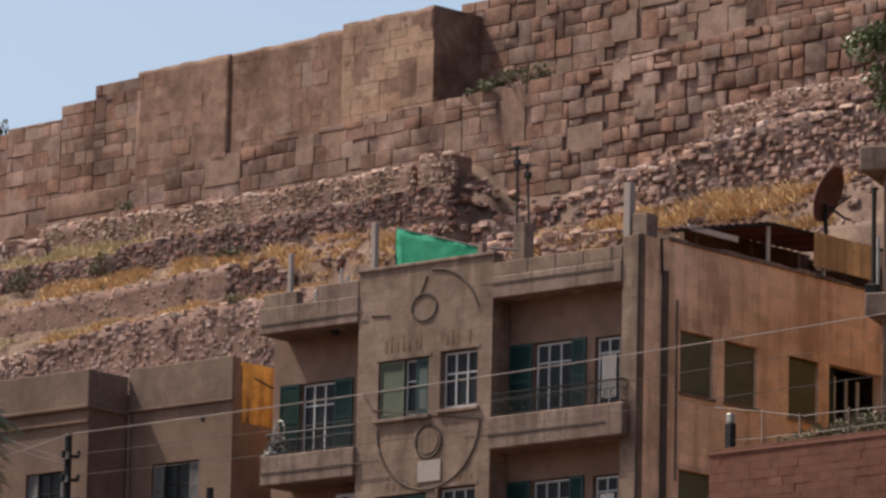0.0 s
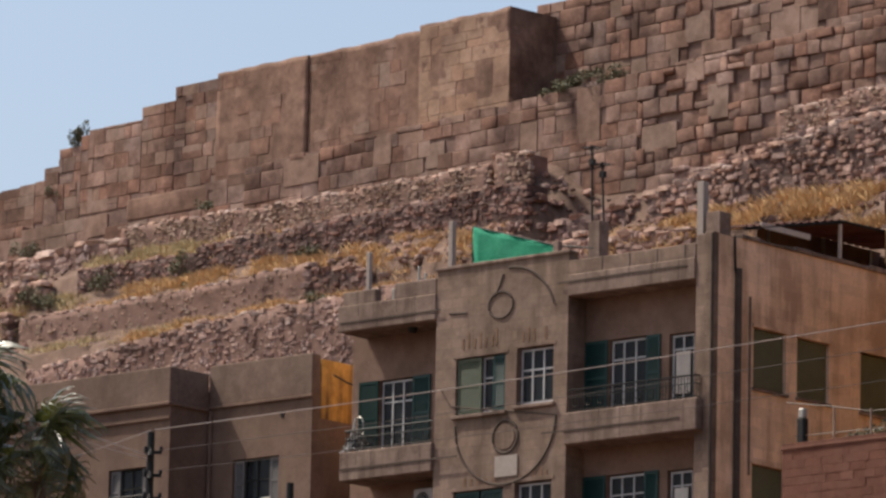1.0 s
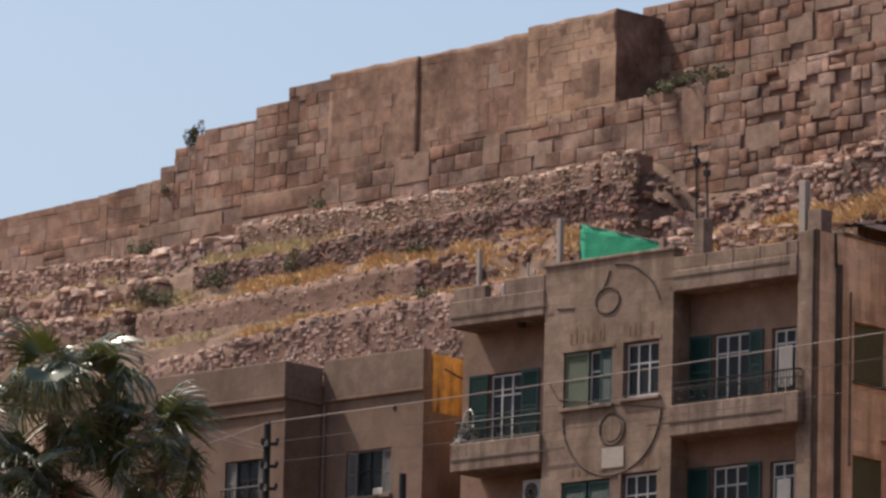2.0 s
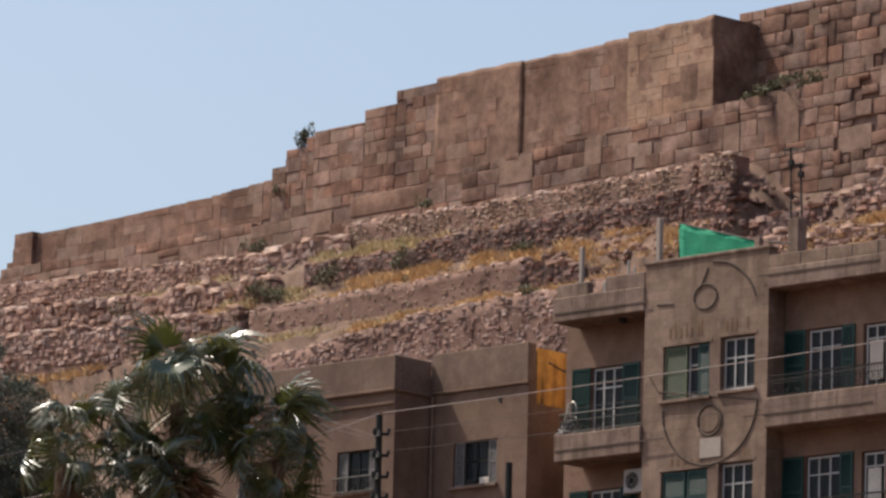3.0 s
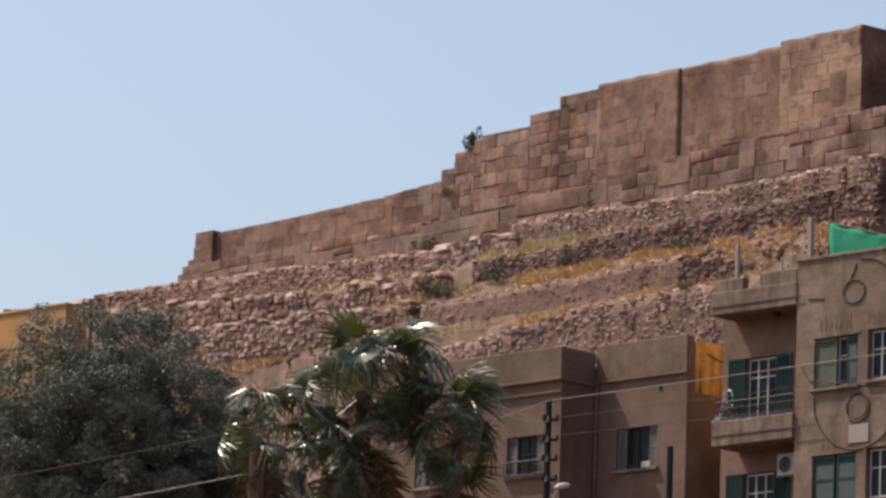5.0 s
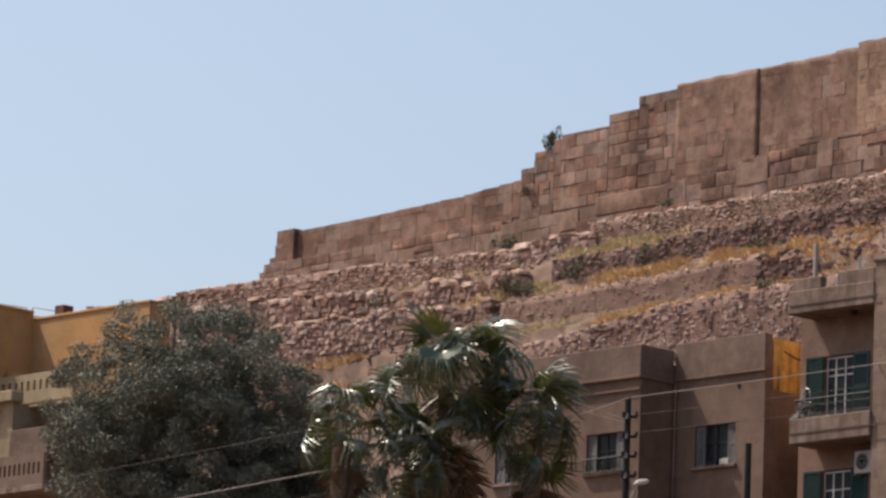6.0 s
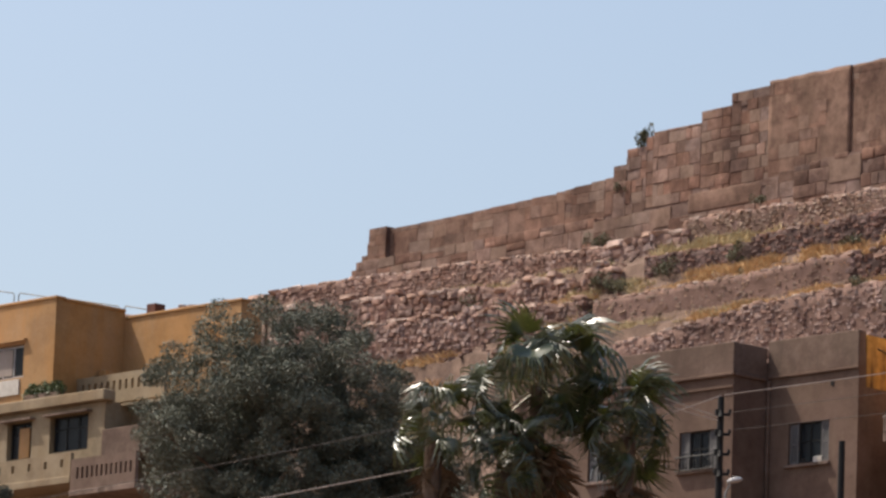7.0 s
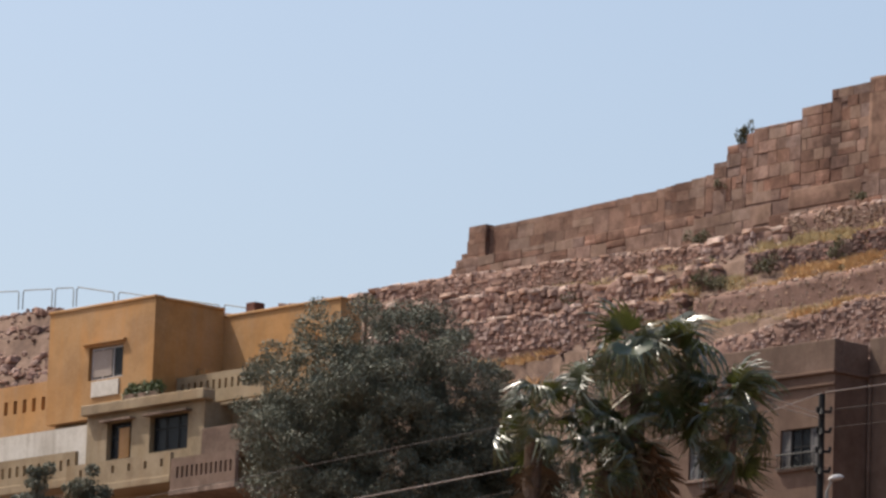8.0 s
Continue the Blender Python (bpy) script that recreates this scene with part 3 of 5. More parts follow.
def rounded_stones(count, seed):
    """Field stones of about one metre, squarish with rubbed edges, as vertices and faces."""
    shapes = []
    for k in range(count):
        rng = random.Random(seed + k)
        bm = bmesh.new()
        bmesh.ops.create_icosphere(bm, subdivisions=2, radius=1.0)
        power = rng.uniform(0.3, 0.62)
        for v in bm.verts:
            n = noise.noise(v.co * 1.3 + Vector((k * 5.0, seed, 0))) + 0.6 * noise.noise(v.co * 3.1 + Vector((k * 7.0, 0, seed)))
            v.co = Vector([math.copysign(abs(c) ** power, c) for c in v.co]) * (0.44 + 0.12 * n)
        turn = Euler((rng.gauss(0, 0.12), rng.gauss(0, 0.16), rng.uniform(-0.4, 0.4))).to_matrix()
        bm.verts.index_update()
        shapes.append((np.array([(turn @ v.co)[:] for v in bm.verts]), np.array([[v.index for v in f.verts] for f in bm.faces])))
        bm.free()
    return shapes


LAID = rounded_stones(20, 400)


def terrace(name, label, seed, u0, u1, v, z0, z1, material, size=0.28, uneven=0.12, tumbled=0.3, bed="bed_earth", cover=1.0):
    """A rubble terrace wall: stones laid in rough beds, half sunk in earth mortar, with an uneven top and cap stones
    toned pale as its sunlit edge. tumbled: 0 laid flat, 1 fallen.
    """
    rng = random.Random(seed)

    def low_high(u):
        k = (u - u0) / (u1 - u0)
        return float(np.interp(k, np.linspace(0, 1, len(z0)), z0)), float(np.interp(k, np.linspace(0, 1, len(z1)), z1)) + uneven * 2 * noise.noise((u * 0.7, seed, 0)) + uneven * 0.8 * noise.noise((u * 2.3, seed, 5))

    placed, caps = [], []
    tall = max(b - a for a, b in (low_high(u) for u in np.linspace(u0, u1, 20))) + 0.3
    z = 0.0
    while z < tall:
        h = size * rng.uniform(0.5, 0.85)
        u = u0 - rng.uniform(0, 0.2)
        while u < u1:
            l = size * rng.choice((0.6, 0.9, 1.2, 1.7)) * rng.uniform(0.8, 1.2)
            lo, hi = low_high(u + l / 2)
            zz = lo - 0.3 + z + rng.gauss(0, size * 0.06 * (1 + 2 * tumbled))
            patch = noise.noise((u * 0.5, zz * 0.9, seed * 3.0))
            if zz + h < hi + 0.03 and rng.random() < cover - 0.3 * max(0.0, patch):
                placed.append((u + l / 2, v + rng.gauss(-0.04, 0.012 + 0.04 * tumbled), zz + h / 2, l * 1.12, size * 1.15, h * rng.uniform(1.0, 1.25), rng.gauss(0, 0.08 + 0.3 * tumbled)))
            u += l
        z += h * 0.95
    u = u0
    while u < u1:
        l = size * rng.uniform(1.0, 2.6)
        hi = low_high(u + l / 2)[1]
        if rng.random() < 0.9:
            caps.append((u + l / 2, v + rng.gauss(-0.11, 0.03), hi + size * rng.uniform(-0.1, 0.1), l * 1.06, size * rng.uniform(1.5, 1.9), size * rng.uniform(0.55, 0.9), rng.gauss(0, 0.12)))
        u += l * 0.98
    ob = heap(name, placed, material, label=label, shapes=LAID)
    heap("cap_stones", caps, "cap_stone" if material != "rubble_dark" else "rubble", label="pale flat stones toned as the sunlit top edge of a terrace wall", shapes=LAID)
    # earth bed between the stones, following the same top
    us, bm = np.arange(u0, u1 + 0.25, 0.25), bmesh.new()
    rows = []
    for u in us:
        lo, hi = low_high(float(u))
        rows.append([bm.verts.new((u, v + size * 0.2 + 0.03 * noise.noise((u * 1.1, zz, seed)) + 0.03 * noise.noise((u * 3.3, zz * 3, seed)), zz)) for zz in np.linspace(lo - 0.7, hi - 0.04, 9)] + [bm.verts.new((u, v - 0.9, hi - 0.04)), bm.verts.new((u, v - 0.9, lo - 0.7))])
    for a, b in zip(rows, rows[1:]):
        for j in range(10):
            bm.faces.new((a[j], b[j], b[j + 1], a[j + 1])).smooth = j < 8
    bm.faces.new(rows[0])
    bm.faces.new(rows[-1][::-1])
    bmesh.ops.recalc_face_normals(bm, faces=bm.faces)
    part("earth_bed", bm, bed, ob)
    tagged(ob, label, "terrace wall", "hill terraces", "stuff")


terrace("terrace_wall", "pale dry stone terrace wall below the old wall", 1, -0.75, 17.35, 2.2, (48.6, 48.6, 48.55), (49.38, 49.38, 49.55), "rubble_tan", 0.2, 0.04, 0.1)
terrace("terrace_wall", "long grey-brown dry stone terrace wall below the low wall", 2, 21.8, 40.5, 2.2, (48.0, 48.3, 48.6), (49.0, 49.4, 49.68), "rubble", 0.24, 0.05, 0.1)
terrace("terrace_wall", "dark tumbled dry stone terrace wall", 3, -4, 11.7, 3.6, (47.4, 47.4, 47.3), (48.2, 48.1, 47.98), "rubble_dark", 0.23, 0.06, 0.4, "bed_dark")
terrace("terrace_wall", "dark rubble terrace wall with shrubs at its foot", 4, 11.7, 18.05, 3.6, (47.2, 47.15, 47.1), (47.8, 47.85, 47.9), "rubble_dark", 0.2, 0.04, 0.15, "bed_dark")
terrace("terrace_wall", "earth-plastered brown terrace wall with few stones showing", 5, 4.0, 18.95, 5.5, (45.2, 45.0, 44.9), (46.18, 46.0, 45.98), "rubble_tan", 0.17, 0.04, 0.1, cover=0.38)
terrace("terrace_wall", "broken end of the brown terrace wall", 15, 1.2, 4.0, 5.7, (44.6, 45.2), (45.5, 46.0), "rubble_dark", 0.26, 0.15, 0.7, "bed_dark")
terrace("terrace_wall", "lowest terrace wall of mixed pale rubble in earth mortar", 6, -2, 16.5, 7.2, (41.6, 41.6, 41.2), (44.5, 44.35, 43.6), "rubble_pale", 0.21, 0.06, 0.3, cover=0.86)
terrace("terrace_wall", "rough boulder terrace wall on the slope", 7, -22, -9.5, 2.2, (47.2, 47.4, 47.0), (49.3, 48.7, 47.9), "rubble_dark", 0.34, 0.2, 0.8)
terrace("terrace_wall", "tumbled brown rubble wall above a strip of dry grass", 17, -24, -9.8, 3.9, (46.6, 46.5, 46.3), (48.35, 48.05, 47.0), "rubble", 0.3, 0.14, 0.7, "bed_dark")
terrace("terrace_wall", "thin rubble wall at the foot of the boulder wall", 16, -22, -13.2, 1.4, (49.0, 48.7), (50.0, 49.65), "rubble_tan", 0.22, 0.08, 0.3)
terrace("terrace_wall", "square rubble pier ending a terrace wall", 8, -2.7, -1.3, 2.3, (48.5, 48.6), (49.55, 49.65), "rubble_tan", 0.22, 0.02, 0.1)
terrace("terrace_wall", "tumbled rubble wall low on the slope", 9, 19.5, 41, 3.9, (46.8, 47.0, 47.6), (47.5, 47.85, 48.45), "rubble", 0.38, 0.3, 0.8)
terrace("terrace_wall", "tumbled rubble wall above the trees", 10, 19.5, 42, 5.6, (45.0, 45.4, 45.6), (46.1, 46.5, 46.9), "rubble_pale", 0.3, 0.22, 0.6, cover=0.95)
terrace("terrace_wall", "dark low rubble edge along the ridge", 11, 41, 54, 1.4, (49.0, 48.9, 48.9), (49.85, 49.8, 49.9), "rubble", 0.4, 0.15, 0.5)
# Added wall: its dark stone and bed stand in for the shadow beside the pier.
terrace("terrace_wall", "dark tumbled wall standing in for shadow beside the rubble pier", 12, -9.5, -5.0, 3.5, (45.4, 45.6, 45.8), (46.5, 46.8, 46.7), "rubble_dark", 0.32, 0.2, 0.7, "bed_dark")
terrace("terrace_wall", "broken low rubble wall above the roof", 13, -13, -5, 5.3, (44.2, 44.3, 44.4), (45.3, 45.5, 45.4), "rubble", 0.32, 0.2, 0.7)
terrace("terrace_wall", "low boulders between two terrace walls", 14, 17.3, 21.9, 2.3, (48.3, 48.3), (49.2, 49.0), "rubble_pale", 0.4, 0.12, 0.5)


def scatter(name, label, seed, count, u0, u1, v0, v1, smin, smax, material):
    rng = random.Random(seed)
    placed = []
    for _ in range(count):
        u, v = rng.uniform(u0, u1), rng.uniform(v0, v1)
        s = rng.uniform(smin, smax) * rng.choice((0.6, 0.8, 1.0, 1.3))
        placed.append((u, v, ground_z(u, v) + s * 0.15, s * rng.uniform(1, 1.6), s, s * rng.uniform(0.5, 0.9), rng.uniform(-1, 1)))
    heap(name, placed, material, label=label)


scatter("loose_stones", "loose pale stones scattered over the slope", 21, 700, -24, 44, 0.8, 9.5, 0.08, 0.24, "rubble")
scatter("loose_stones", "small broken stones on the bare slope above the roof", 26, 900, -24, -3, 1.2, 8, 0.07, 0.18, "rubble")
scatter("loose_stones", "dark loose stones scattered over the slope", 24, 200, -24, 44, 0.8, 9.5, 0.12, 0.3, "rubble_dark")
scatter("loose_stones", "loose stones on the far ridge behind the houses", 25, 1100, 44, 85, 1.5, 14, 0.2, 0.5, "rubble")
scatter("loose_stones", "rough broken boulders crowding the far ridge", 28, 1000, 59, 76, 0.8, 7.5, 0.12, 0.36, "rubble")
scatter("loose_stones", "dense dark rubble spilling down below the rough wall", 29, 800, -24, -5, 1.4, 5.5, 0.12, 0.28, "rubble_dark")
scatter("loose_stones", "larger tumbled boulders on the slope below the low wall", 22, 420, 20, 42, 2.5, 7.5, 0.15, 0.34, "rubble")
scatter("loose_stones", "broken blocks lying at the foot of the old wall", 27, 120, -10, 0, 0.9, 3.2, 0.15, 0.34, "rubble")
scatter("loose_stones", "fallen stones at the broken end of the terraces", 31, 160, -7.5, -3.6, 1.6, 4.6, 0.14, 0.4, "rubble_dark")
scatter("loose_stones", "tumbled stones on the broken slope above the roof", 33, 380, -4, 4.2, 3.8, 7.1, 0.1, 0.34, "rubble")
scatter("loose_stones", "large tumbled boulders under the rough wall", 23, 150, -22, -9, 1.2, 4.5, 0.22, 0.5, "rubble_dark")




# ---- the main building ----
FR = [(9.42, 7.55, 36.3, 37.97), (7.1, 5.76, 36.38, 38.03)]
main = thing("apartment_building", MAIN, "stained beige limestone apartment building with balconies and loggias", "building")
FLOORS = (39.35, 35.5, 31.65, 27.8)


def holes_bay():
    out = []
    for k in range(3):
        dz = -3.85 * k
        out += [(7.55, 9.42, 36.3 + dz, 37.97 + dz), (5.76, 7.1, 36.38 + dz, 38.03 + dz)]
    return out


def holes_left():
    return [(12.1, 13.45, 35.6 - 3.85 * k, 37.9 - 3.85 * k) for k in range(3)]


def holes_right():
    return [h for k in range(3) for h in ((3.0, 4.4, 35.97 - 3.85 * k, 38.12 - 3.85 * k), (1.3, 2.2, 35.97 - 3.85 * k, 38.06 - 3.85 * k))]


part("wall", holed("u", 5.25, 10.2, -0.35, 0.0, 20, 40.58, holes_bay()), "ashlar", main)
part("wall", holed("u", 10.2, 14.5, -1.55, -1.2, 20, 39.4, holes_left()), "render", main)
part("wall", holed("u", 0.35, 5.25, -1.15, -0.8, 20, 39.4, holes_right()), "render", main)
part("wall", box(5.25, 5.6, -1.55, -0.35, 20, 40.5), "ashlar", main)
part("wall", box(9.85, 10.2, -1.55, -0.35, 20, 40.5), "ashlar", main)
part("corner_pier", box(0.0, 0.62, -1.2, 0.0, 20, 40.58, edge=0.02), "ashlar", main)
SIDE_HOLES = [h for k in range(2) for h in ((-3.25, -1.8, 36.48 - 3.85 * k, 38.19 - 3.85 * k), (-5.2, -3.75, 36.5 - 3.85 * k, 38.19 - 3.85 * k), (-8.0, -6.65, 36.48 - 3.85 * k, 38.22 - 3.85 * k))] + [(-11.0, -8.5, 35.7, 38.25)]
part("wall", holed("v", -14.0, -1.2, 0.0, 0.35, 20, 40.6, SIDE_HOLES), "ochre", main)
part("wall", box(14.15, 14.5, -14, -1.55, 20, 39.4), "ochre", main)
part("wall", box(0.35, 14.15, -14, -13.65, 20, 40.2), "render", main)
part("roof", box(0.35, 14.15, -13.65, -1.2, 39.42, 39.7), "concrete", main)
for k in range(3):
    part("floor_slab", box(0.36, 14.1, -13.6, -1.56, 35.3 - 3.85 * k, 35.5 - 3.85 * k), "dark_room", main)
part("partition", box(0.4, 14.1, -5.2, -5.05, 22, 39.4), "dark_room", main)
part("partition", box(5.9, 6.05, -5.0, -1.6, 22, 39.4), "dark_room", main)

# slabs: roof edges and balconies
part("roof_slab", box(10.2, 14.0, -1.6, 0.06, 39.18, 39.95, edge=0.03), "concrete", main, "stained concrete roof edge")
part("roof_slab", box(0.62, 5.25, -1.6, 0.06, 39.33, 39.95, edge=0.03), "concrete", main, "stained concrete roof edge")
part("roof_parapet", box(0.62, 5.25, -0.3, 0.02, 39.95, 40.35, edge=0.02), "ashlar", main)
# Dark strips give the shadowed grooves and drip staining of the slab edges.
part("drip_moulding", box(10.0, 13.9, 0.06, 0.06 + 0.022, 39.42, 39.42 + 0.045), "dark_brown", main)
part("drip_moulding", box(0.9, 5.6, 0.06, 0.06 + 0.022, 39.72, 39.72 + 0.045), "dark_brown", main)
for k in range(2):
    dz = -3.85 * k
    part("balcony_slab", box(10.2, 13.75, -1.2, 0.12, 34.78 + dz, 35.62 + dz, edge=0.03), "concrete", main, "stained concrete balcony edge")
    part("drip_moulding", box(9.2, 13.7, 0.121, 0.121 + 0.022, 35.1 + dz, 35.1 + dz + 0.045), "dark_brown", main)
    part("balcony_slab", box(0.3, 5.1, -1.2, 0.3, 35.05 + dz, 35.95 + dz, edge=0.03), "concrete", main, "stained concrete balcony edge")
    part("drip_moulding", box(0.9, 5.9, 0.3, 0.3 + 0.022, 35.42 + dz, 35.42 + dz + 0.045), "dark_brown", main)

# ---- the neighbour with a projecting bay ----
nextb = thing("apartment_building", NEXT, "plain tan rendered building with a flat parapet", "building")
NW = [(1.65, 3.45, 33.55, 34.92), (1.65, 3.45, 29.7, 31.1)]
part("wall", holed("u", 0.42, 4.5, -0.35, 0.0, 18, 37.0, NW), "tan", nextb)
part("wall", holed("u", 4.42, 14.5, 1.25, 1.6, 18, 37.0, [(5.1, 6.8, 33.4, 34.7), (9.4, 11.0, 33.4, 34.7), (5.1, 6.8, 29.5, 30.9)]), "tan", nextb)
part("wall", box(4.42, 4.77, -0.35, 1.25, 18, 37.0), "tan", nextb)
# Tan below the yellow: the shadow on this side's lower part, put into colour.
part("wall", box(0.42, 0.77, -9, -0.35, 18, 35.9), "tan", nextb)
part("wall", box(0.41, 0.77, -9, -0.35, 35.9, 37.6), "yellow_stain", nextb)
part("wall", box(14.15, 14.5, -9, 1.25, 18, 37.0), "tan", nextb)
part("wall", box(0.77, 14.15, -9, -8.65, 18, 37.0), "tan", nextb)
part("roof", box(0.78, 14.1, -8.6, -0.36, 36.4, 36.56), "concrete", nextb)
part("roof", box(4.8, 14.1, -0.36, 1.24, 36.4, 36.56), "concrete", nextb)
part("parapet", box(0.4, 4.4, -0.3, 0.05, 36.56, 37.72, edge=0.02), "grey_parapet", nextb)
part("parapet", box(4.4, 14.55, 1.3, 1.66, 36.5, 37.5, edge=0.02), "grey_parapet", nextb)
part("parapet", box(4.4, 4.75, 0.06, 1.3, 36.5, 37.5, edge=0.02), "grey_parapet", nextb)
part("cornice", box(0.38, 4.4, 0.0, 0.08, 36.46, 36.56, edge=0.02), "tan", nextb)
part("cornice", box(4.36, 14.6, 1.6, 1.72, 36.38, 36.5, edge=0.03), "tan", nextb)
part("cornice", box(4.34, 4.42, 0.08, 1.6, 36.38, 36.5, edge=0.02), "tan", nextb)
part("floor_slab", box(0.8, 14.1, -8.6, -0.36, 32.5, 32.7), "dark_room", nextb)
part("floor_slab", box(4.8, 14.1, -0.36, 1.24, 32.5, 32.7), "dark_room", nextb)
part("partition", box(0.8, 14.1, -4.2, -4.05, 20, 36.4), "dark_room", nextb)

# ---- the golden house ----
gold = thing("house", GOLD, "golden yellow painted house with cream lower floor", "house")
part("wall", holed("u", 2.35, 8.35, -0.35, 0.0, 37.3, 41.35, [(4.05, 6.0, 38.68, 39.88)]), "gold", gold)
part("wall", box(2.35, 2.7, -3.2, -0.35, 37.3, 41.3), "gold", gold)
part("wall", box(8.0, 8.35, -6, -0.35, 37.3, 41.3), "gold", gold)
part("wall", box(2.35, 8.0, -6.0, -5.65, 37.3, 40.9), "gold", gold)
part("wall", box(-4.0, 2.35, -3.55, -3.2, 37.3, 41.05), "gold", gold)
part("wall", box(-4.0, -3.65, -4.2, -3.55, 37.3, 41.0), "gold", gold)
part("wall", box(2.35, 2.7, -5.65, -3.55, 37.3, 41.0), "gold", gold)
part("roof", box(2.7, 8.0, -5.65, -0.35, 40.9, 41.1), "concrete", gold)
part("wall", holed("u", -1.0, 5.55, -0.05, 0.3, 28, 37.3, [(3.02, 4.4, 35.62, 36.98), (-0.12, 2.0, 35.67, 36.98)]), "cream", gold)
part("wall", box(-6.0, -1.0, -1.3, -0.95, 28, 37.3), "cream", gold)
part("wall", box(-1.0, -0.65, -0.95, -0.05, 28, 37.3), "cream", gold)
part("cornice", box(-1.2, 5.65, 0.0, 0.55, 37.3, 37.68, edge=0.03), "cream", gold)
part("wall", box(5.55, 14, -0.35, 0.0, 28, 37.1), "white", gold)
part("wall", holed("u", 8.35, 15, -1.35, -1.0, 37.3, 39.15, [(a, a + 0.22, 38.15, 38.65) for a in (9.7, 10.25, 10.8, 11.35, 11.9)]), "gold", gold)
part("floor_slab", box(-4, 8.3, -5.6, -0.4, 37.2, 37.29), "cream", gold)
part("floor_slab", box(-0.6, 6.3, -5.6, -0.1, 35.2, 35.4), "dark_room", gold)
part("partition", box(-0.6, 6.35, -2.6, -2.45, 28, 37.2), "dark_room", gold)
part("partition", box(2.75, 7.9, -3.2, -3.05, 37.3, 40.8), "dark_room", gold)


# ---- joinery ----
def casement(parent, u0, u1, z0, z1, v, material="white_paint", cols=2, transom=0.68, glass=True, bar=0.055):
    """A window or glazed door: outer frame with mullions, a transom and panes."""
    bm = bmesh.new()
    for d in ((u0, u0 + bar, z0, z1), (u1 - bar, u1, z0, z1), (u0 + bar, u1 - bar, z1 - bar, z1), (u0 + bar, u1 - bar, z0, z0 + bar)):
        bx(bm, d[0], d[1], v - 0.06, v, d[2], d[3])
    win = part("window", bm, material, parent)
    zt = z0 + (z1 - z0) * transom
    if transom < 1:
        part("transom", box(u0 + bar, u1 - bar, v - 0.055, v - 0.003, zt - 0.022, zt + 0.022), material, win)
    for k in range(1, cols):
        u = u0 + (u1 - u0) * k / cols
        part("mullion", box(u - 0.024, u + 0.024, v - 0.05, v + 0.004, z0 + bar, z1 - bar), material, win)
    if glass:
        p = part("pane", box(u0 + bar, u1 - bar, v - 0.04, v - 0.03, z0 + bar, z1 - bar), "glass", win)
        p.visible_shadow = False
    return win


def shutter(parent, u0, u1, z0, z1, v, material, tilt=0.0):
    """A louvred leaf."""
    bm = bmesh.new()
    for d in ((u0, u0 + 0.07, z0, z1), (u1 - 0.07, u1, z0, z1), (u0 + 0.07, u1 - 0.07, z0, z0 + 0.09), (u0 + 0.07, u1 - 0.07, z1 - 0.09, z1), (u0 + 0.07, u1 - 0.07, (z0 + z1) / 2 - 0.04, (z0 + z1) / 2 + 0.04)):
        bx(bm, d[0], d[1], v, v + 0.045, d[2], d[3])
    leaf = part("shutter", bm, material, parent)
    bm = bmesh.new()
    z = z0 + 0.11
    while z < z1 - 0.11:
        vs = [bm.verts.new(c) for c in ((u0 + 0.07, v + 0.04, z), (u1 - 0.07, v + 0.04, z), (u1 - 0.07, v + 0.008, z + 0.055), (u0 + 0.07, v + 0.008, z + 0.055))]
        bm.faces.new(vs)
        z += 0.05
    part("louvres", bm, material, leaf, kind="stuff")
    return leaf


def railing(parent, path, z0, z1, step=0.11, label="black wrought-iron balcony railing", mid=True):
    """Iron rail along a plan path of (u, v), with separate bars."""
    bm = bmesh.new()
    for a, b in zip(path, path[1:]):
        for z, r in ((z1, 0.028), (z0 + 0.06, 0.018), *(((z0 + z1) / 2 + 0.1, 0.014),) * mid):
            tube(bm, [(a[0], a[1], z), (b[0], b[1], z)], r, 5)
    rail = part("railing", bm, "dark_metal", parent, label)
    bar = shared("bar", tube(bmesh.new(), [(0, 0, 0), (0, 0, z1 - z0)], 0.012, 4), "dark_metal")
    for a, b in zip(path, path[1:]):
        a, b = Vector(a), Vector(b)
        n = max(1, int((b - a).length / step))
        for k in range(n):
            p = a.lerp(b, (k + 0.5) / n)
            ob = new("bar", bar)
            ob.parent = rail
            ob.location = (p.x, p.y, z0)
    bm = bmesh.new()
    for a, b in zip(path, path[1:]):
        a, b = Vector(a), Vector(b)
        n = max(1, int((b - a).length / 0.45))
        for k in range(n):
            c = a.lerp(b, (k + 0.5) / n)
            d = (b - a).normalized()
            tube(bm, [(c.x + d.x * 0.13 * math.cos(w), c.y + d.y * 0.13 * math.cos(w), (z0 + z1) / 2 - 0.02 + 0.13 * math.sin(w)) for w in np.linspace(0, math.tau, 11)], 0.012, 4)
    part("scrollwork", bm, "dark_metal", rail, kind="stuff")
    return rail


def strap(parent, pts, r=0.05, material="dark_brown", name="iron_strap"):
    return part(name, tube(bmesh.new(), [(u, 0.0, z) for u, v, z in pts], r * 0.8, 6), material, parent, "dark iron strap ornament")


